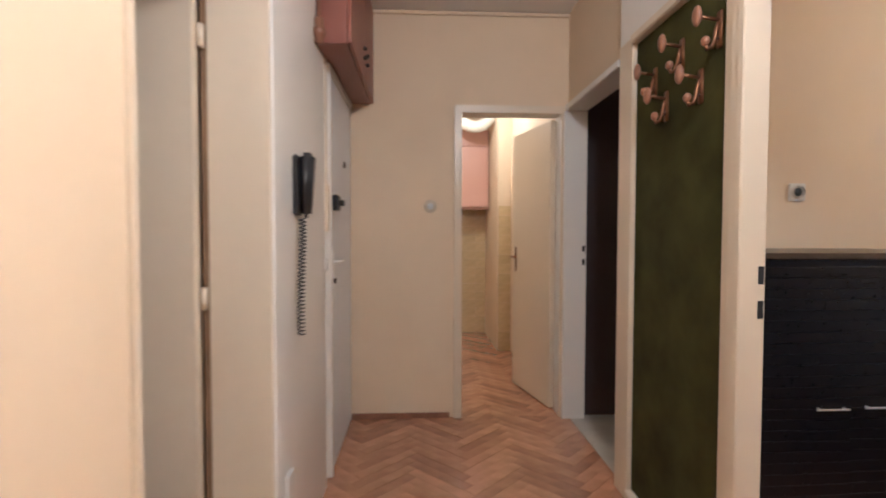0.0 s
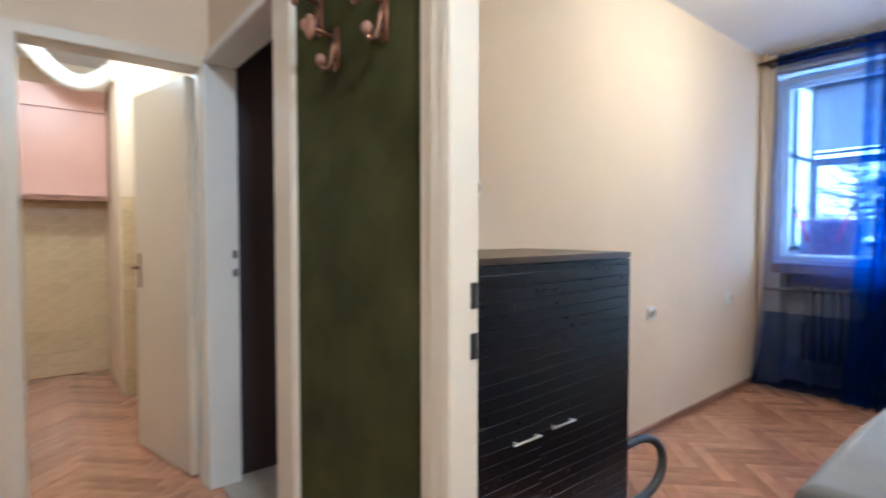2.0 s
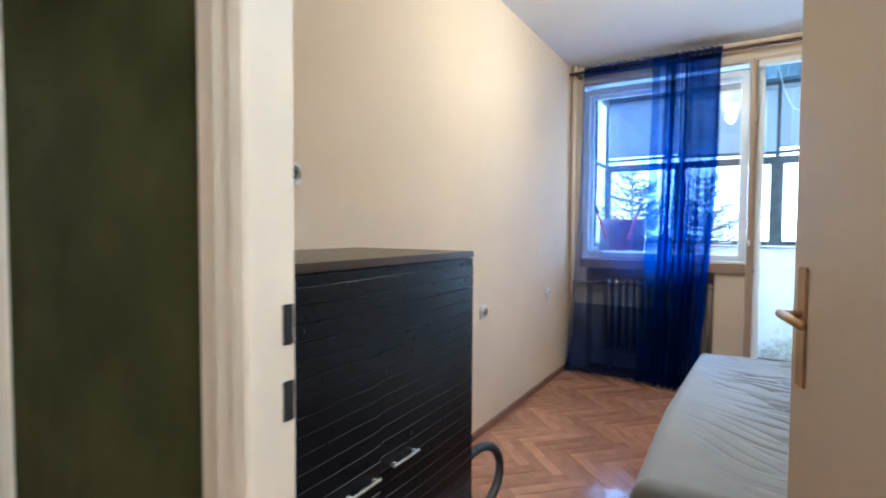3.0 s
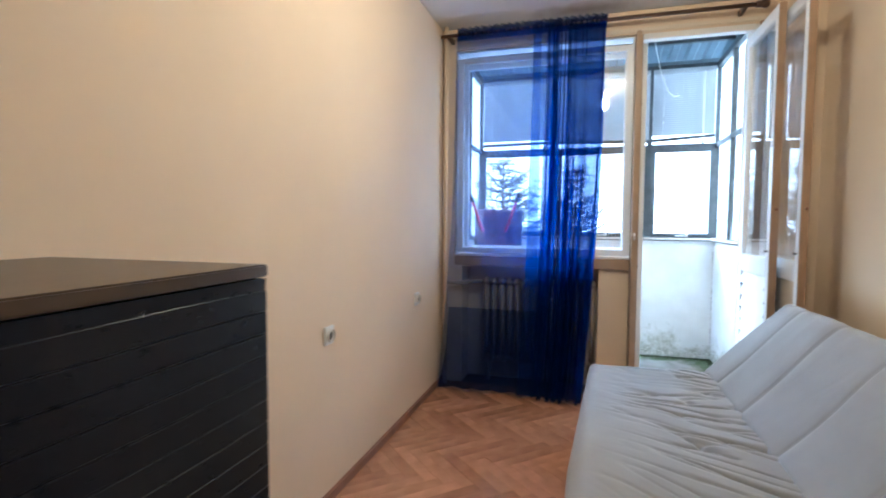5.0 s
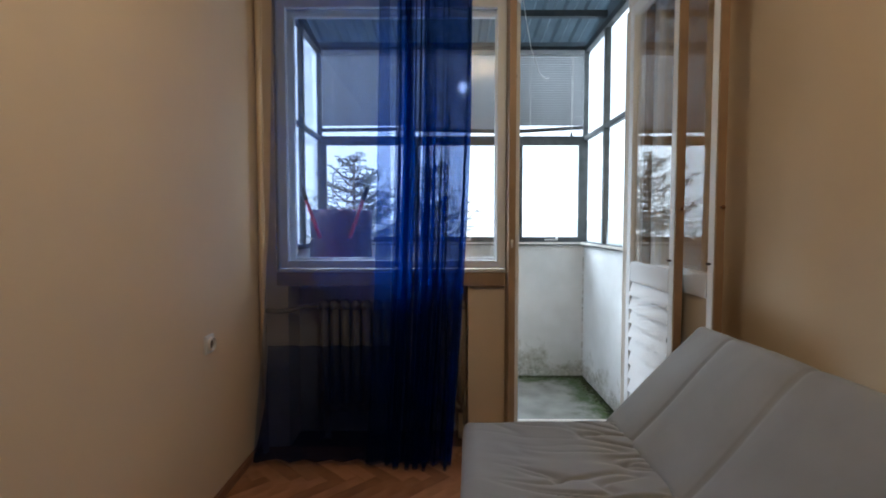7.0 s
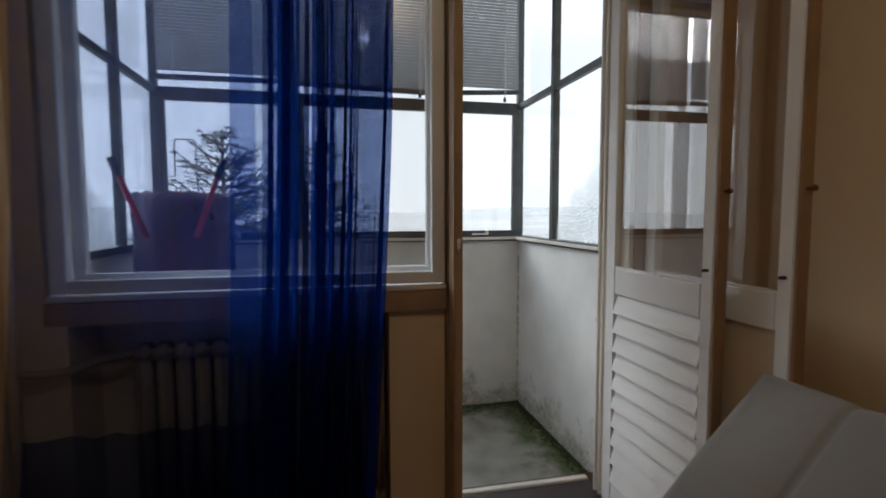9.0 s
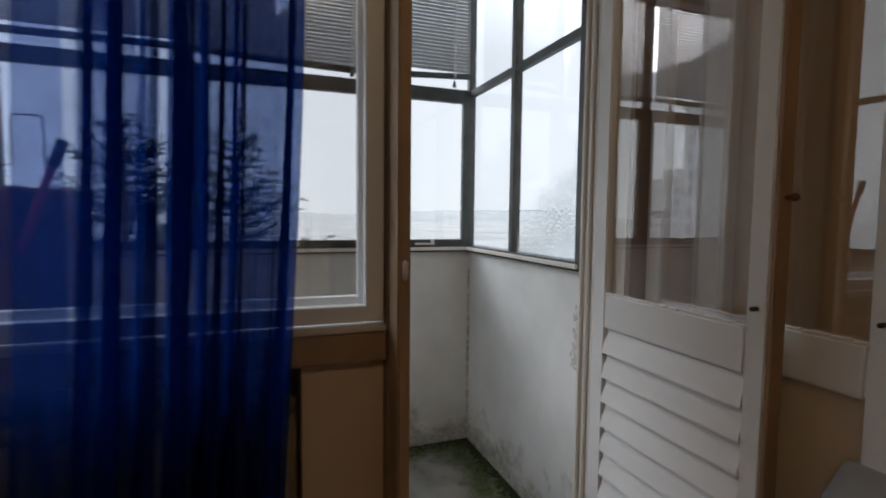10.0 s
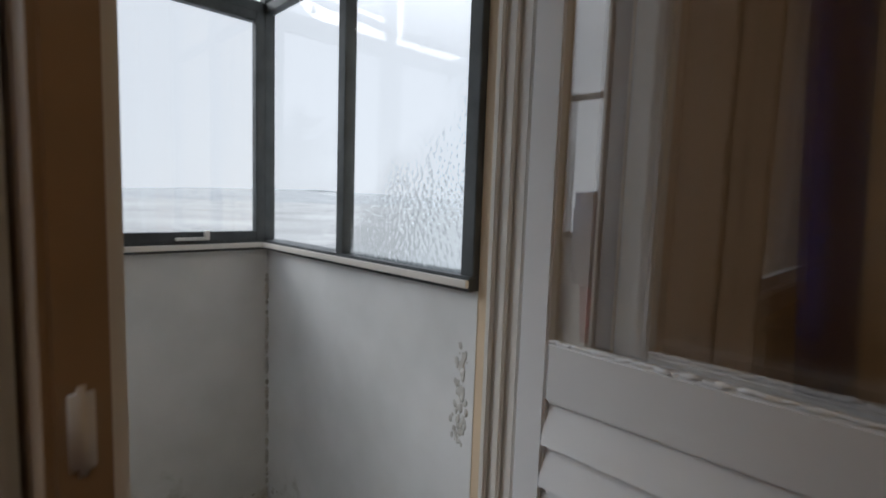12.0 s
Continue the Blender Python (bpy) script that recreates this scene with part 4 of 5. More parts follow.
def balcony_leaf(name, x_free, x_hinge, y, thick, louvred, label):
    """A half-glazed leaf standing open at a right angle to the window wall."""
    d = thing(name, label, "door")
    y0, y1 = y - thick / 2, y + thick / 2
    w = 0.062
    part("stile", boxes((x_hinge - w, x_hinge, y0, y1, 0.05, 2.49), bevel=0.004), LEAFWHITE, d)
    part("stile", boxes((x_free + 0.012, x_free + w, y0, y1, 0.05, 2.49), bevel=0.004), LEAFWHITE, d)
    part("edge_strip", boxes((x_free - 0.002, x_free + 0.011, y0, y1, 0.05, 2.49), bevel=0.002), LEAFEDGE, d, "brown edge strip of the leaf")
    a, b = x_free + w, x_hinge - w
    part("top_rail", boxes((a, b, y0, y1, 2.42, 2.49), bevel=0.004), LEAFWHITE, d)
    part("lock_rail", boxes((a, b, y0, y1, 0.945, 1.055), bevel=0.005), LEAFWHITE, d, "chipped white rail")
    part("bottom_rail", boxes((a, b, y0, y1, 0.05, 0.15), bevel=0.004), LEAFWHITE, d)
    pane(d, a - 0.006, b + 0.006, y - 0.002, y + 0.002, 1.055, 2.42, GLASSLEAF)
    rnd = random.Random(3)
    blobs("putty", [((a + (b - a) * k / 80, y1 - 0.006, 1.056 + rnd.uniform(-0.002, 0.003)), rnd.uniform(0.003, 0.009), (1.8, 0.5, 0.6)) for k in range(80)], LEAFWHITE, d, "rough crumbled putty bead", "")
    part("panel", boxes((a, b, y - 0.008, y + 0.004, 0.15, 0.945)), LEAFWHITE if louvred else CREAMPAINT, d)
    if louvred:
        n = 10
        for k in range(n):
            z1 = 0.942 - k * 0.079
            bm = bmesh.new()
            vs = [bm.verts.new(p) for p in ((a, y + 0.005, z1), (b, y + 0.005, z1), (b, y + 0.024, z1 - 0.074), (a, y + 0.024, z1 - 0.074), (a, y + 0.005, z1 - 0.077), (b, y + 0.005, z1 - 0.077))]
            for f in ((0, 1, 2, 3), (3, 2, 5, 4), (0, 3, 4), (1, 5, 2), (0, 4, 5, 1)):
                bm.faces.new([vs[i] for i in f])
            part("slat", bm, LEAFWHITE, d)
    part("bolt", smooth(ball(rod(bmesh.new(), (x_free - 0.002, y, 1.34), (x_free - 0.02, y, 1.34), 0.005), (x_free - 0.02, y, 1.34), 0.009)), BRASS, d, "small dark brass bolt knob")
    part("latch_pin", smooth(rod(bmesh.new(), (x_free + 0.035, y1, 1.10), (x_free + 0.035, y1 + 0.018, 1.10), 0.005)), IRON, d)
    return d


balcony_leaf("balcony_outer_leaf", 5.60, 6.205, 0.705, 0.038, True, "white half-glazed balcony door leaf with louvred lower panel, standing open")
balcony_leaf("balcony_inner_leaf", 5.405, 6.06, 0.628, 0.036, False, "white half-glazed inner balcony door leaf, standing open beside the wall")

# ---- balcony ----
BX0, BX1, BY0, BY1 = WO, 7.52, 0.60, 2.82
BZ = -0.03
structure("balcony_floor", boxes((BX0, BX1 + 0.12, BY0 - 0.12, BY1 + 0.12, BZ - 0.18, BZ)), CONCRETE, "stained concrete balcony floor")
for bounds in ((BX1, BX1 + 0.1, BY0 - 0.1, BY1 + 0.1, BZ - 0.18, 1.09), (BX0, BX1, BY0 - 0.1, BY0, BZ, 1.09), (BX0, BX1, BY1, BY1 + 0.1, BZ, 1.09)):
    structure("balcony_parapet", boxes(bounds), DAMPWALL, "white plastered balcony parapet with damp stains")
structure("facade_wall", boxes((WX + 0.02, WO, RY0 - 4, RY0 - 0.15, -3, 4.5), (WX + 0.02, WO, RY1 + 0.14, RY1 + 5, -3, 4.5), (WX + 0.02, WO, RY0 - 0.15, RY1 + 0.14, CEIL_Z + 0.2, 4.5)), PLASTER, "pale outer wall of the building")

moss = thing("moss_strip", "dark green moss along the foot of the balcony wall", "moss", kind="stuff")
rnd = random.Random(5)
specs = []
for k in range(1800):
    if k % 2:
        x, y = BX1 - abs(rnd.gauss(0, 0.035)), rnd.uniform(BY0, BY1)
    else:
        x, y = rnd.uniform(BX0 + 0.03, BX1), BY0 + abs(rnd.gauss(0, 0.03))
    rad = rnd.uniform(0.002, 0.007)
    specs.append(((x, y, BZ + rad * 0.15), rad, (1.4, 1.4, 0.5)))
blobs("clumps", specs, MOSS, moss)
st = thing("peeling_plaster", "flaking damp plaster at the foot of the parapet", "plaster flakes", kind="stuff")
specs = []
for k in range(900):
    h = abs(rnd.gauss(0, 0.05))
    rad = rnd.uniform(0.003, 0.009)
    if k % 2:
        specs.append(((BX1, rnd.uniform(BY0, BY1), BZ + 0.01 + h), rad, (0.25, 1.6, 0.9)))
    else:
        specs.append(((rnd.uniform(BX0, BX1), BY0, BZ + 0.01 + h), rad, (1.6, 0.25, 0.9)))
for k in range(90):
    h = rnd.random()
    specs.append(((BX0 + 0.045 + rnd.gauss(0, 0.012), BY0, 0.70 + 0.25 * h), rnd.uniform(0.003, 0.009), (0.9, 0.12, 1.3)))
for k in range(60):
    specs.append(((BX1 - 0.004, BY0 + 0.004, rnd.uniform(0.1, 1.0)), rnd.uniform(0.004, 0.010), (1, 1, 1.6)))
blobs("flakes", specs, STAIN, st)

enc = thing("balcony_glazing", "dark steel framed balcony glazing with wet panes", "balcony glazing")
part("sill_edge", boxes((BX1 - 0.045, BX1 - 0.032, BY0 + 0.03, BY1 - 0.03, 1.10, 1.118), (BX0, BX1 - 0.045, BY0 + 0.031, BY0 + 0.042, 1.10, 1.118), bevel=0.002), WHITE, enc, "chipped white painted edge strip")
BAR, TOPZ, S = 1.98, 2.68, 0.02
part("sill_rail", boxes((BX1 - 0.03, BX1 + 0.05, BY0 - 0.04, BY1 + 0.04, 1.09, 1.125), (BX0, BX1 - 0.03, BY0 - 0.05, BY0 + 0.03, 1.09, 1.125), (BX0, BX1 - 0.03, BY1 - 0.03, BY1 + 0.05, 1.09, 1.125), bevel=0.003), STEEL, enc, "steel sill rail with chipped white paint")
for x, y in ((BX1, BY0), (BX1, BY1), (6.98, BY0), (6.98, BY1), (BX0 + 0.02, BY0), (BX0 + 0.02, BY1), (BX1, 1.18), (BX1, 2.05)):
    part("post", boxes((x - S, x + S, y - S, y + S, 1.125, TOPZ), bevel=0.002), STEEL, enc)
part("transom_bar", boxes((BX1 - 0.018, BX1 + 0.018, BY0 + S, BY1 - S, BAR - 0.02, BAR + 0.02), bevel=0.002), STEEL, enc)
part("top_rail", boxes((BX1 - 0.03, BX1 + 0.03, BY0 - 0.03, BY1 + 0.03, TOPZ, TOPZ + 0.05), bevel=0.003), STEEL, enc)
for y in (BY0, BY1):
    part("transom_bar", boxes((BX0 + 0.04, BX1 - S, y - 0.016, y + 0.016, BAR - 0.018, BAR + 0.018), bevel=0.002), STEEL, enc)
    part("top_rail", boxes((BX0, BX1 - 0.03, y - 0.025, y + 0.025, TOPZ, TOPZ + 0.05), bevel=0.003), STEEL, enc)
    for a, b, mat in ((BX0 + 0.04, 6.96, GLASSWET), (7.0, BX1 - S, GLASSWET if y < 1 else GLASS)):
        pane(enc, a, b, y - 0.002, y + 0.002, 1.125, BAR - 0.018, mat)
        pane(enc, a, b, y - 0.002, y + 0.002, BAR + 0.018, TOPZ, GLASS)
for a, b in ((BY0 + S, 1.16), (1.20, 2.03), (2.07, BY1 - S)):
    f = part("window_frame", boxes((BX1 - 0.025, BX1 + 0.012, a, a + 0.035, 1.125, BAR - 0.02), (BX1 - 0.025, BX1 + 0.012, b - 0.035, b, 1.125, BAR - 0.02), (BX1 - 0.025, BX1 + 0.012, a + 0.035, b - 0.035, 1.125, 1.16), (BX1 - 0.025, BX1 + 0.012, a + 0.035, b - 0.035, BAR - 0.055, BAR - 0.02), bevel=0.003), STEEL, enc, "dark steel casement")
    pane(f, BX1 - 0.008, BX1 - 0.004, a + 0.035, b - 0.035, 1.16, BAR - 0.055)
    pane(f, BX1 - 0.008, BX1 - 0.004, a, b, BAR + 0.02, TOPZ)
    part("casement_handle", boxes((BX1 - 0.045, BX1 - 0.025, (a + b) / 2 - 0.06, (a + b) / 2 + 0.05, 1.132, 1.142), (BX1 - 0.045, BX1 - 0.025, (a + b) / 2 - 0.06, (a + b) / 2 - 0.045, 1.14, 1.165), bevel=0.002), PLASTIC, f, "white casement handle")

roof = thing("balcony_roof", "dark corrugated sheet roof over the balcony", "roof")
bm = bmesh.new()
n = 260
cols = []
for i in range(n + 1):
    y = BY0 - 0.08 + (BY1 - BY0 + 0.16) * i / n
    w = 0.012 * (1 if math.sin(y * 2 * math.pi / 0.15) > 0 else -1) * min(1, abs(math.sin(y * 2 * math.pi / 0.15)) * 3)
    cols.append([bm.verts.new((x, y, z + w)) for x, z in ((BX0 - 0.01, 2.93), (BX1 + 0.15, 2.75))])
for a, b in zip(cols, cols[1:]):
    bm.faces.new((a[0], a[1], b[1], b[0]))
bmesh.ops.solidify(bm, geom=bm.faces[:], thickness=0.003)
part("sheet", bm, ROOFMAT, roof)
part("rafter", boxes((BX0, BX0 + 0.04, BY0, BY1, 2.84, 2.90), (6.96, 7.0, BY0, BY1, 2.755, 2.80)), STEEL, roof)
part("fascia", boxes((BX1 - 0.028, BX1 + 0.028, BY0, BY1, TOPZ + 0.051, 2.762)), ROOFMAT, roof)
for y in (BY0, BY1):
    bm = bmesh.new()
    vs = [bm.verts.new((x, y + d, z)) for d in (-0.01, 0.01) for x, z in ((BX0, TOPZ + 0.05), (BX1, TOPZ + 0.05), (BX0, 2.91))]
    for f in ((0, 1, 2), (3, 5, 4), (0, 3, 4, 1), (1, 4, 5, 2), (2, 5, 3, 0)):
        bm.faces.new([vs[i] for i in f])
    part("gable_sheet", bm, ROOFMAT, roof)


def blind(y0, y1, bottom, sag):
    b = thing("venetian_blind", "grey aluminium venetian blind, lowered and slightly crooked", "blind", group="balcony blinds")
    part("head_box", boxes((7.43, 7.47, y0, y1, 2.645, 2.68), bevel=0.003), BLIND, b)
    z, k = 2.635, 0
    proto = None
    while z > bottom + 0.03:
        if proto is None:
            bm = bmesh.new()
            vs = [[bm.verts.new((dx, y, dz)) for dx, dz in ((-0.006, -0.0105), (-0.001, -0.004), (0.002, 0.004), (0.004, 0.0105))] for y in (y0, (y0 + y1) / 2, y1)]
            for a, c in zip(vs, vs[1:]):
                for i in range(3):
                    bm.faces.new((a[i], a[i + 1], c[i + 1], c[i]))
            bmesh.ops.solidify(bm, geom=bm.faces[:], thickness=0.0008)
            proto = part("slat", bm, BLIND, b)
            s_ob = proto
        else:
            s_ob = proto.copy()
            scene.collection.objects.link(s_ob)
        s_ob.location = (7.45, 0, z)
        z -= 0.019
        k += 1
    stack = boxes((7.437, 7.463, y0, y1, bottom, bottom + 0.028), bevel=0.003)
    for v in stack.verts:
        v.co.z += sag * (v.co.y - y0) / (y1 - y0)
    part("bottom_bar", stack, STEEL, b, "stack of closed slats and bottom bar")
    bm = bmesh.new()
    for y in (y0 + 0.09, y1 - 0.09):
        rod(bm, (7.437, y, 2.66), (7.437, y, bottom), 0.0015, segs=5)
    part("ladder_cord", bm, PLASTIC, b)
    blobs("bead_chain", [((7.43, y0 + 0.10, 2.63 - 0.014 * k), 0.0048, (1, 1, 1)) for k in range(46)], PLASTIC, b, "white bead chain", "")
    part("tassel", smooth(rod(bmesh.new(), (7.43, y0 + 0.10, 1.99), (7.43, y0 + 0.10, 2.02), 0.012, 0.006)), STEEL, b)
    return b


blind(0.64, 1.165, 2.045, -0.03)
blind(1.195, 2.035, 2.01, 0.02)
blind(2.065, 2.78, 2.035, -0.01)
wire = thing("loose_cord", "thin white cord hanging in a curve under the balcony roof", "cord", (6.7, 1.25, 2.84))
part("cord", smooth(tube(bmesh.new(), [(0, 0.02, 0), (0.05, -0.02, -0.18), (0.12, -0.07, -0.36), (0.2, -0.14, -0.50), (0.28, -0.20, -0.52), (0.33, -0.24, -0.50)], 0.003, 6)), PLASTIC, wire)

cart = thing("laundry_basket", "red plastic tub in a grey sheet with two long red handles", "basket", (6.95, 2.53, BZ))
bm = bmesh.new()
bmesh.ops.create_cone(bm, cap_ends=True, segments=28, radius1=0.12, radius2=0.20, depth=1.40, matrix=Matrix.Translation((0, 0, 0.70)))
part("tub", smooth(bm), REDBAG, cart, "dark red tub")
bm = bmesh.new()
rings = []
for k in range(6):
    z = 0.9 + 0.1 * k
    rings.append([bm.verts.new(((0.215 + 0.012 * math.sin(j * 1.7 + k)) * math.cos(j * math.pi / 20), (0.215 + 0.012 * math.sin(j * 1.7 + k)) * math.sin(j * math.pi / 20), z + 0.01 * math.sin(j * 2.3))) for j in range(40)])
for a, b in zip(rings, rings[1:]):
    for j in range(40):
        bm.faces.new((a[j], a[(j + 1) % 40], b[(j + 1) % 40], b[j]))
bmesh.ops.solidify(bm, geom=bm.faces[:], thickness=0.003)
part("cover", smooth(bm), CLEARBAG, cart, "crumpled grey plastic sheet")
for s in (-1, 1):
    h = part("handle", smooth(rod(bmesh.new(), (-0.22, 0.10 * s, 1.20), (-0.22, 0.20 * s, 1.48), 0.013)), REDBAG, cart, "red tubular handle")
    part("grip", smooth(rod(bmesh.new(), (-0.22, 0.195 * s, 1.465), (-0.22, 0.225 * s, 1.545), 0.018)), BLACKPL, h, "black rubber grip")
dr = thing("drying_rack", "thin wire drying rack hooked on the balcony rail", "drying rack", (7.40, 2.66, 1.125))
bm = bmesh.new()
tube(bm, [(0, -0.09, 0), (0, -0.08, 0.55), (0, -0.07, 0.565), (0, 0.02, 0.565), (0, 0.03, 0.55), (0, 0.03, 0.36), (0, 0.09, 0.355)], 0.004, 6)
tube(bm, [(0, 0.10, 0), (0, 0.10, 0.55), (0, 0.105, 0.565), (0, 0.14, 0.565), (0, 0.145, 0.55), (0, 0.145, 0.0)], 0.004, 6)
part("wire_frame", smooth(bm), STEEL, dr)

# ---- ceiling lamps ----


def ceiling_lamp(x, y, label):
    lp = thing("ceiling_lamp", label, "ceiling lamp", (x, y, CEIL_Z))
    part("base", smooth(rod(bmesh.new(), (0, 0, -0.03), (0, 0, 0), 0.05, 0.06, 24)), BRASS, lp)
    part("stem", smooth(rod(bmesh.new(), (0, 0, -0.06), (0, 0, -0.03), 0.01)), BRASS, lp)
    p = part("shade", smooth(ball(bmesh.new(), (0, 0, -0.065), 0.095, 1, 1, 0.45, 28, 12)), LAMPGLASS, lp, "lit frosted glass bowl")


ceiling_lamp(4.25, 1.6, "lit frosted glass ceiling lamp in the room")
ceiling_lamp(1.5, 0.75, "lit frosted glass ceiling lamp in the hall")

# ---- outside ----
GZ = -14.0
bm = bmesh.new()
bmesh.ops.create_circle(bm, cap_ends=True, segments=64, radius=3500, matrix=Matrix.Translation((0, 0, GZ)))
structure("ground", bm, HAZE, "ground far below, haze painted into its grey")


def hill(x, y, rx, ry, h):
    bm = bmesh.new()
    n, rings = 40, []
    for k in range(6):
        f = k / 5
        rings.append([bm.verts.new((x + rx * (1 - f) * math.cos(a) * (1 + 0.1 * noise.noise((a, f, x))), y + ry * (1 - f) * math.sin(a), GZ - 1 + h * (1 - (1 - f) ** 2) * (1 + 0.25 * noise.noise((a * 2, f, y))))) for a in (2 * math.pi * j / n for j in range(n))])
    for a, b in zip(rings, rings[1:]):
        for j in range(n):
            bm.faces.new((a[j], a[(j + 1) % n], b[(j + 1) % n], b[j]))
    structure("hill", smooth(bm), HILL, "low hill on the horizon, haze painted into its grey")


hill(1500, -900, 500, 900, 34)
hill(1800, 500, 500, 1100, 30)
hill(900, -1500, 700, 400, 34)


def tower(x, y, w, d, h, rz):
    b = thing("apartment_tower", "apartment tower with rows of windows, walls paled for haze", "building", (x, y, GZ), rz, "far towers")
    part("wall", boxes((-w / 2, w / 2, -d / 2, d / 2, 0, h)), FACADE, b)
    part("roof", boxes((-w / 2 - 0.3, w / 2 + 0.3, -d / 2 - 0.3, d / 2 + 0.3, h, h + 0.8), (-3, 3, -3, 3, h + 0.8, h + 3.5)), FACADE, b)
    proto = None
    cnt = 0
    for side in range(2):
        for fl in range(int(h / 2.9)):
            for c in range(int((w if side == 0 else d) / 3.2)):
                z = 1.2 + fl * 2.9
                if cnt >= 150:
                    break
                cnt += 1
                if proto is None:
                    proto = part("window", boxes((-0.8, 0.8, -0.06, 0.06, 0, 1.4)), FARGLASS, b)
                    o = proto
                else:
                    o = proto.copy()
                    scene.collection.objects.link(o)
                if side == 0:
                    o.matrix_basis = pose(-w / 2 + 2 + c * 3.2, -d / 2, z)
                else:
                    o.matrix_basis = pose(-w / 2, -d / 2 + 2 + c * 3.2, z, 0, 0, 90)


tower(60, 70, 14, 15, 33, 20)
tower(112, 108, 22, 14, 25, 10)
tower(150, 175, 22, 14, 32, 0)


def fir(x, y, height, radius, seed):
    """A fir: tapered trunk, drooping whorled limbs, each with many short needled twigs."""
    t = thing("fir_tree", "fir tree rising beside the balcony against grey sky, green paled for haze", "tree", (x, y, GZ))
    rnd = random.Random(seed)
    part("trunk", smooth(rod(bmesh.new(), (0, 0, 0), (0, 0, height), 0.22, 0.02, 10)), BARK, t)
    limbs = bmesh.new()
    verts, faces = [], []

    def blade(p, d, w):
        side = d.cross(Vector((rnd.uniform(-1, 1), rnd.uniform(-1, 1), rnd.uniform(-1, 1)))).normalized() * w
        k = len(verts)
        up = d.cross(side).normalized() * w * 0.6
        verts.extend([tuple(p - side), tuple(p + side), tuple(p + d * 0.6 + up), tuple(p + d)])
        faces.extend([(k, k + 1, k + 2), (k, k + 2, k + 3), (k + 1, k + 3, k + 2)])

    z = height * 0.80
    while z < height - 0.1:
        f = (height - z) / (height * 0.20)
        for _ in range(3):
            a = rnd.uniform(0, 2 * math.pi)
            ln = radius * (f ** 0.8) * rnd.uniform(0.65, 1.1) + 0.12
            pts = [Vector((math.cos(a) * ln * s, math.sin(a) * ln * s, z - 0.05 * ln * s + 0.55 * ln * s * s)) for s in (0, 0.35, 0.7, 1)]
            tube(limbs, pts, lambda i: 0.028 * (1 - i * 0.28), 5)
            steps = max(3, int(ln * 8))
            for k in range(1, steps + 1):
                s = k / steps
                p = Vector((math.cos(a) * ln * s, math.sin(a) * ln * s, z - 0.05 * ln * s + 0.55 * ln * s * s))
                for sgn in (-1, 1):
                    tw = (0.09 + 0.34 * (1.1 - s)) * min(1, ln + 0.3)
                    ang = a + sgn * rnd.uniform(0.6, 1.1)
                    d = Vector((math.cos(ang), math.sin(ang), rnd.uniform(-0.1, 0.3)))
                    m = max(3, int(tw / 0.035))
                    for q in range(m):
                        c = p + d * tw * (q + 0.5) / m
                        for _ in range(3):
                            dd = (d * 0.8 + Vector((rnd.uniform(-1, 1), rnd.uniform(-1, 1), rnd.uniform(-0.4, 1)))).normalized() * 0.048
                            blade(c, dd, 0.011)
        z += rnd.uniform(0.06, 0.15)
    part("limbs", smooth(limbs), BARK, t)
    me = bpy.data.meshes.new("crown")
    me.from_pydata(verts, [], faces)
    me.materials.append(NEEDLE)
    c = new("crown", me)
    c.parent = t
    tagged(c, label="drooping needled twigs, greyed for haze", kind="stuff")


fir(12.0, 2.05, 16.35, 1.6, 4)
fir(12.6, 3.45, 16.55, 1.7, 9)

# ---- parquet and tiles ----


def clip_poly(poly, x0, x1, y0, y1):
    for axis, lim, sgn in ((0, x0, 1), (0, x1, -1), (1, y0, 1), (1, y1, -1)):
        out = []
        for i, p in enumerate(poly):
            q = poly[(i + 1) % len(poly)]
            a, b = sgn * (p[axis] - lim), sgn * (q[axis] - lim)
            if a >= 0:
                out.append(p)
            if (a > 0 > b) or (a < 0 < b):
                s = a / (a - b)
                out.append((p[0] + s * (q[0] - p[0]), p[1] + s * (q[1] - p[1])))
        poly = out
        if len(poly) < 3:
            return []
    return poly


def prism(verts, faces, poly, z0, z1, ox=0.0, oy=0.0):
    k, n = len(verts), len(poly)
    verts.extend([(x - ox, y - oy, z0) for x, y in poly] + [(x - ox, y - oy, z1) for x, y in poly])
    faces.append(tuple(range(k + n, k + 2 * n)))
    faces.extend((k + i, k + (i + 1) % n, k + n + (i + 1) % n, k + n + i) for i in range(n))


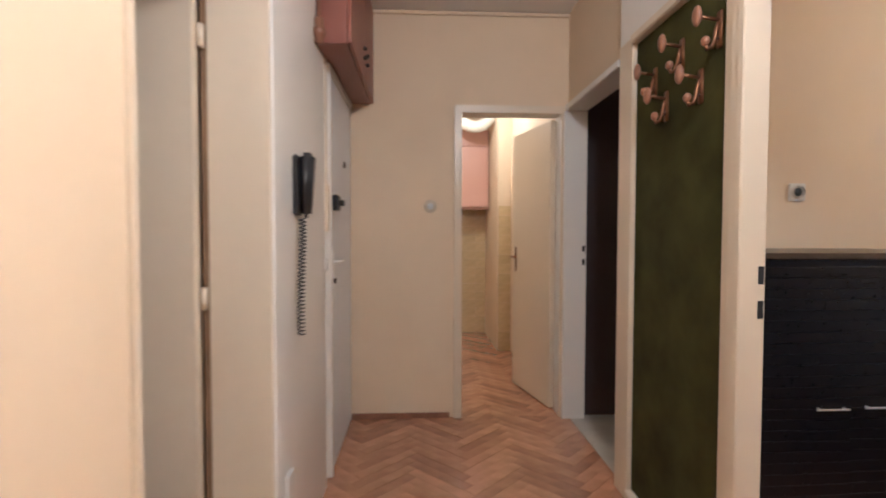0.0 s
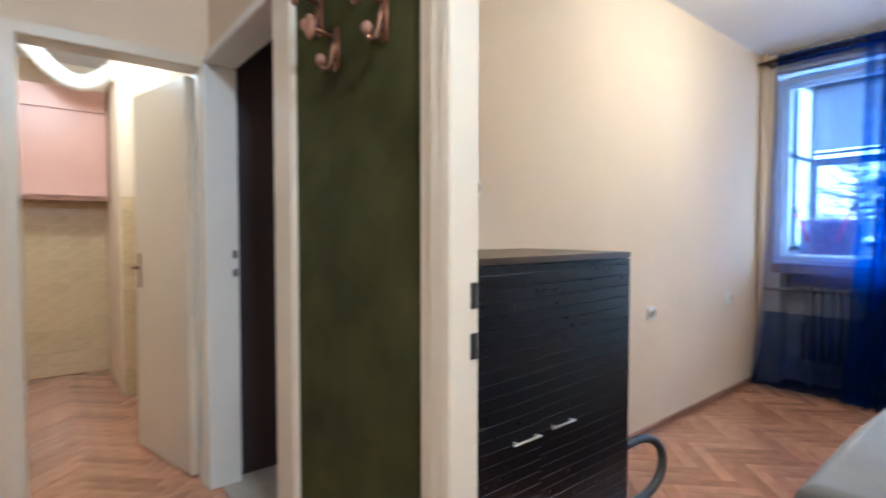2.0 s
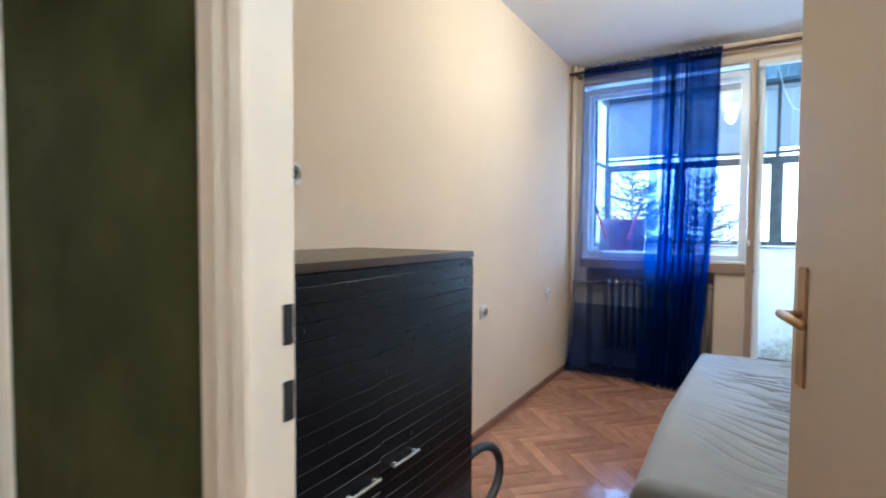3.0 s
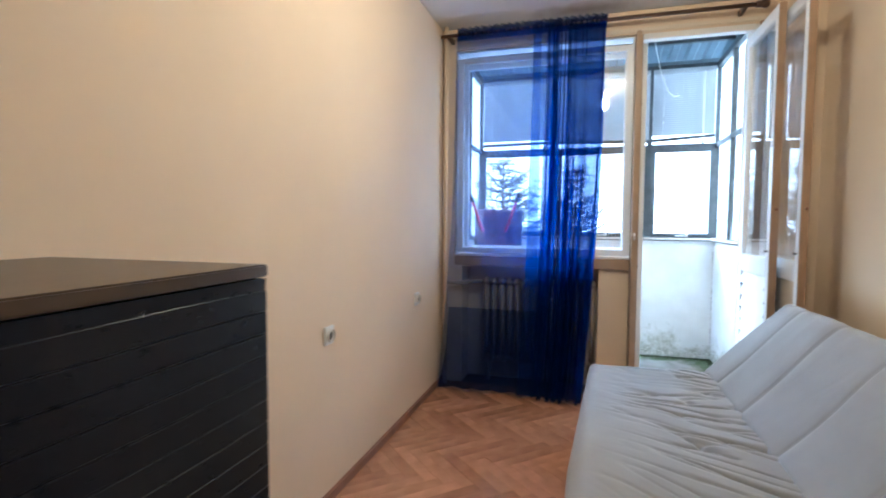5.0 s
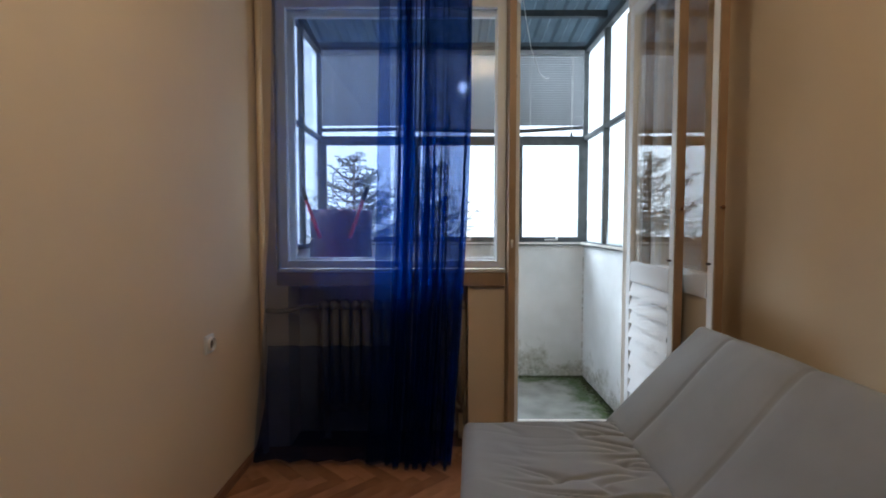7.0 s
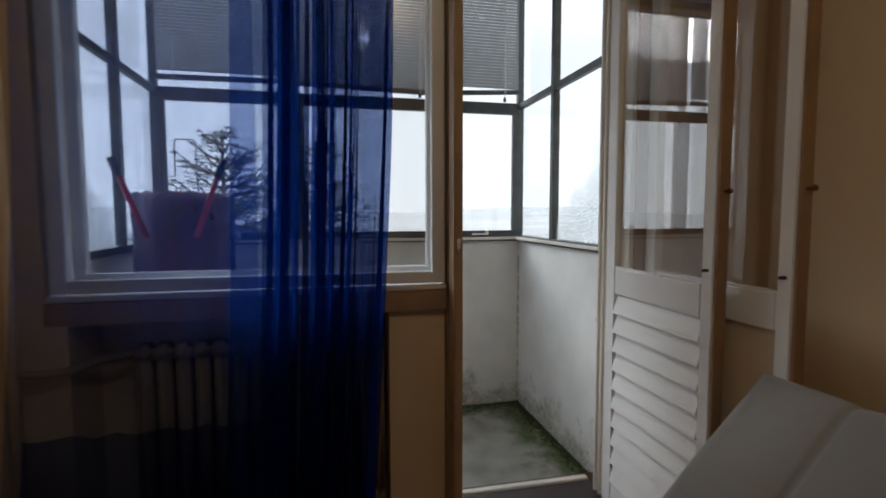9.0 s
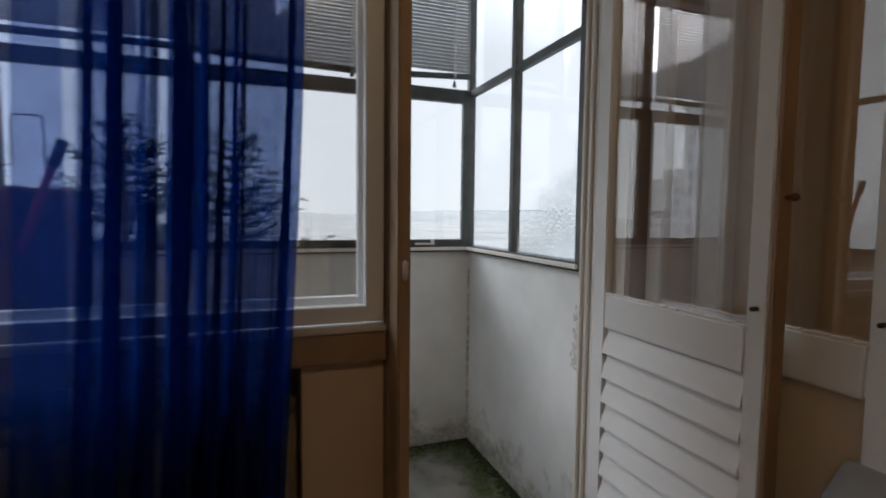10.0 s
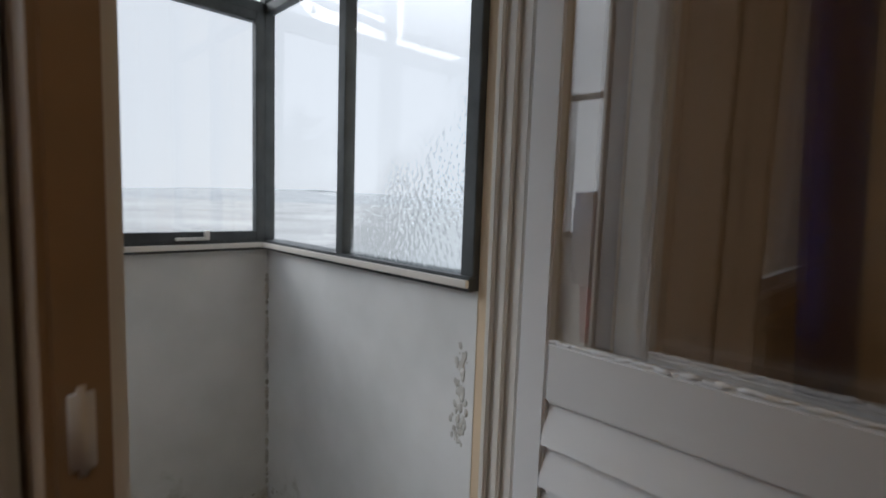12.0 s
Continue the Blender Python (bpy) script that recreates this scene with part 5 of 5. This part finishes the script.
def herringbone(name, x0, x1, y0, y1, near, label, L=0.40, W=0.066):
    floor = thing(name, label, "parquet floor", kind="structure")
    a = math.pi / 4
    ca, sa = math.cos(a), math.sin(a)
    R = int((max(x1 - x0, y1 - y0)) / W * 1.5) + 8
    cx, cy = (x0 + x1) / 2, (y0 + y1) / 2
    gap, blocks = 0.0006, []
    ratio = round(L / W)
    for i in range(-R, R):
        for j in range(-R // ratio - 2, R // ratio + 2):
            for kind in (0, 1):
                if kind == 0:
                    u0, v0 = i * W + j * L, i * W - j * L
                    rect = (u0, v0, u0 + L, v0 + W)
                else:
                    u0, v0 = i * W + j * L + L, i * W - j * L + W - L
                    rect = (u0, v0, u0 + W, v0 + L)
                p = [(rect[0] + gap, rect[1] + gap), (rect[2] - gap, rect[1] + gap), (rect[2] - gap, rect[3] - gap), (rect[0] + gap, rect[3] - gap)]
                p = [(cx + ca * u - sa * v, cy + sa * u + ca * v) for u, v in p]
                p = clip_poly(p, x0, x1, y0, y1)
                if p:
                    mx, my = sum(q[0] for q in p) / len(p), sum(q[1] for q in p) / len(p)
                    blocks.append((min(math.hypot(mx - nx, my - ny) for nx, ny in near), mx, my, p, kind))
    blocks.sort(key=lambda b: b[0])
    shared = {}
    rest_v, rest_f = [], []
    for n, (_, mx, my, p, kind) in enumerate(blocks):
        lift = 0.0004 * ((n * 7) % 5)
        if n < 300:
            rel = tuple((round(x - mx, 3), round(y - my, 3)) for x, y in p)
            if rel not in shared:
                v, f = [], []
                prism(v, f, rel, -0.008, 0.0)
                me = bpy.data.meshes.new("block")
                me.from_pydata(v, [], f)
                me.materials.append(PARQUET)
                shared[rel] = me
            o = new("block", shared[rel])
            o.parent = floor
            o.location = (mx, my, lift)
        else:
            prism(rest_v, rest_f, p, -0.008, lift)
    if rest_v:
        me = bpy.data.meshes.new("blocks")
        me.from_pydata(rest_v, [], rest_f)
        me.materials.append(PARQUET2)
        o = new("blocks", me)
        o.parent = floor
        tagged(o, kind="stuff")


herringbone("parquet_hall", HX0, 2.033, -0.95, HY1, [(1.3, 2.6), (1.3, 3.2)], "worn oak herringbone parquet in the hall")
herringbone("parquet_room", 2.034, RX1, RY0, RY1, [(4.2, 2.2), (5.2, 2.2)], "worn oak herringbone parquet in the room")
herringbone("parquet_kitchen", HX0, 1.98, HY1, 6.70, [(1.6, 4.3)], "worn oak herringbone parquet in the kitchen")

tiles = thing("kitchen_tiles", "beige glazed tiles on the kitchen wall up to the cabinets", "wall tiles", kind="structure")
tile_me = None
for side in range(2):
    for r in range(15):
        for c in range(5 if side == 0 else 2):
            if side == 0:
                m = pose(1.79 - c * 0.152, 6.698, 0.055 + 0.102 * r)
            else:
                m = pose(1.91 - c * 0.0, 5.718 - 0.0, 0.055 + 0.102 * r) if c == 0 else None
            if m is None:
                continue
            if tile_me is None or side == 1 and r == 0:
                w = 0.075 if side == 0 else 0.066
                o = part("tile", boxes((-w, w, -0.006, 0, -0.05, 0.05), bevel=0.0015), TILE, tiles)
                tile_me = o.data
            else:
                o = new("tile", tile_me)
                o.parent = tiles
            o.matrix_basis = m
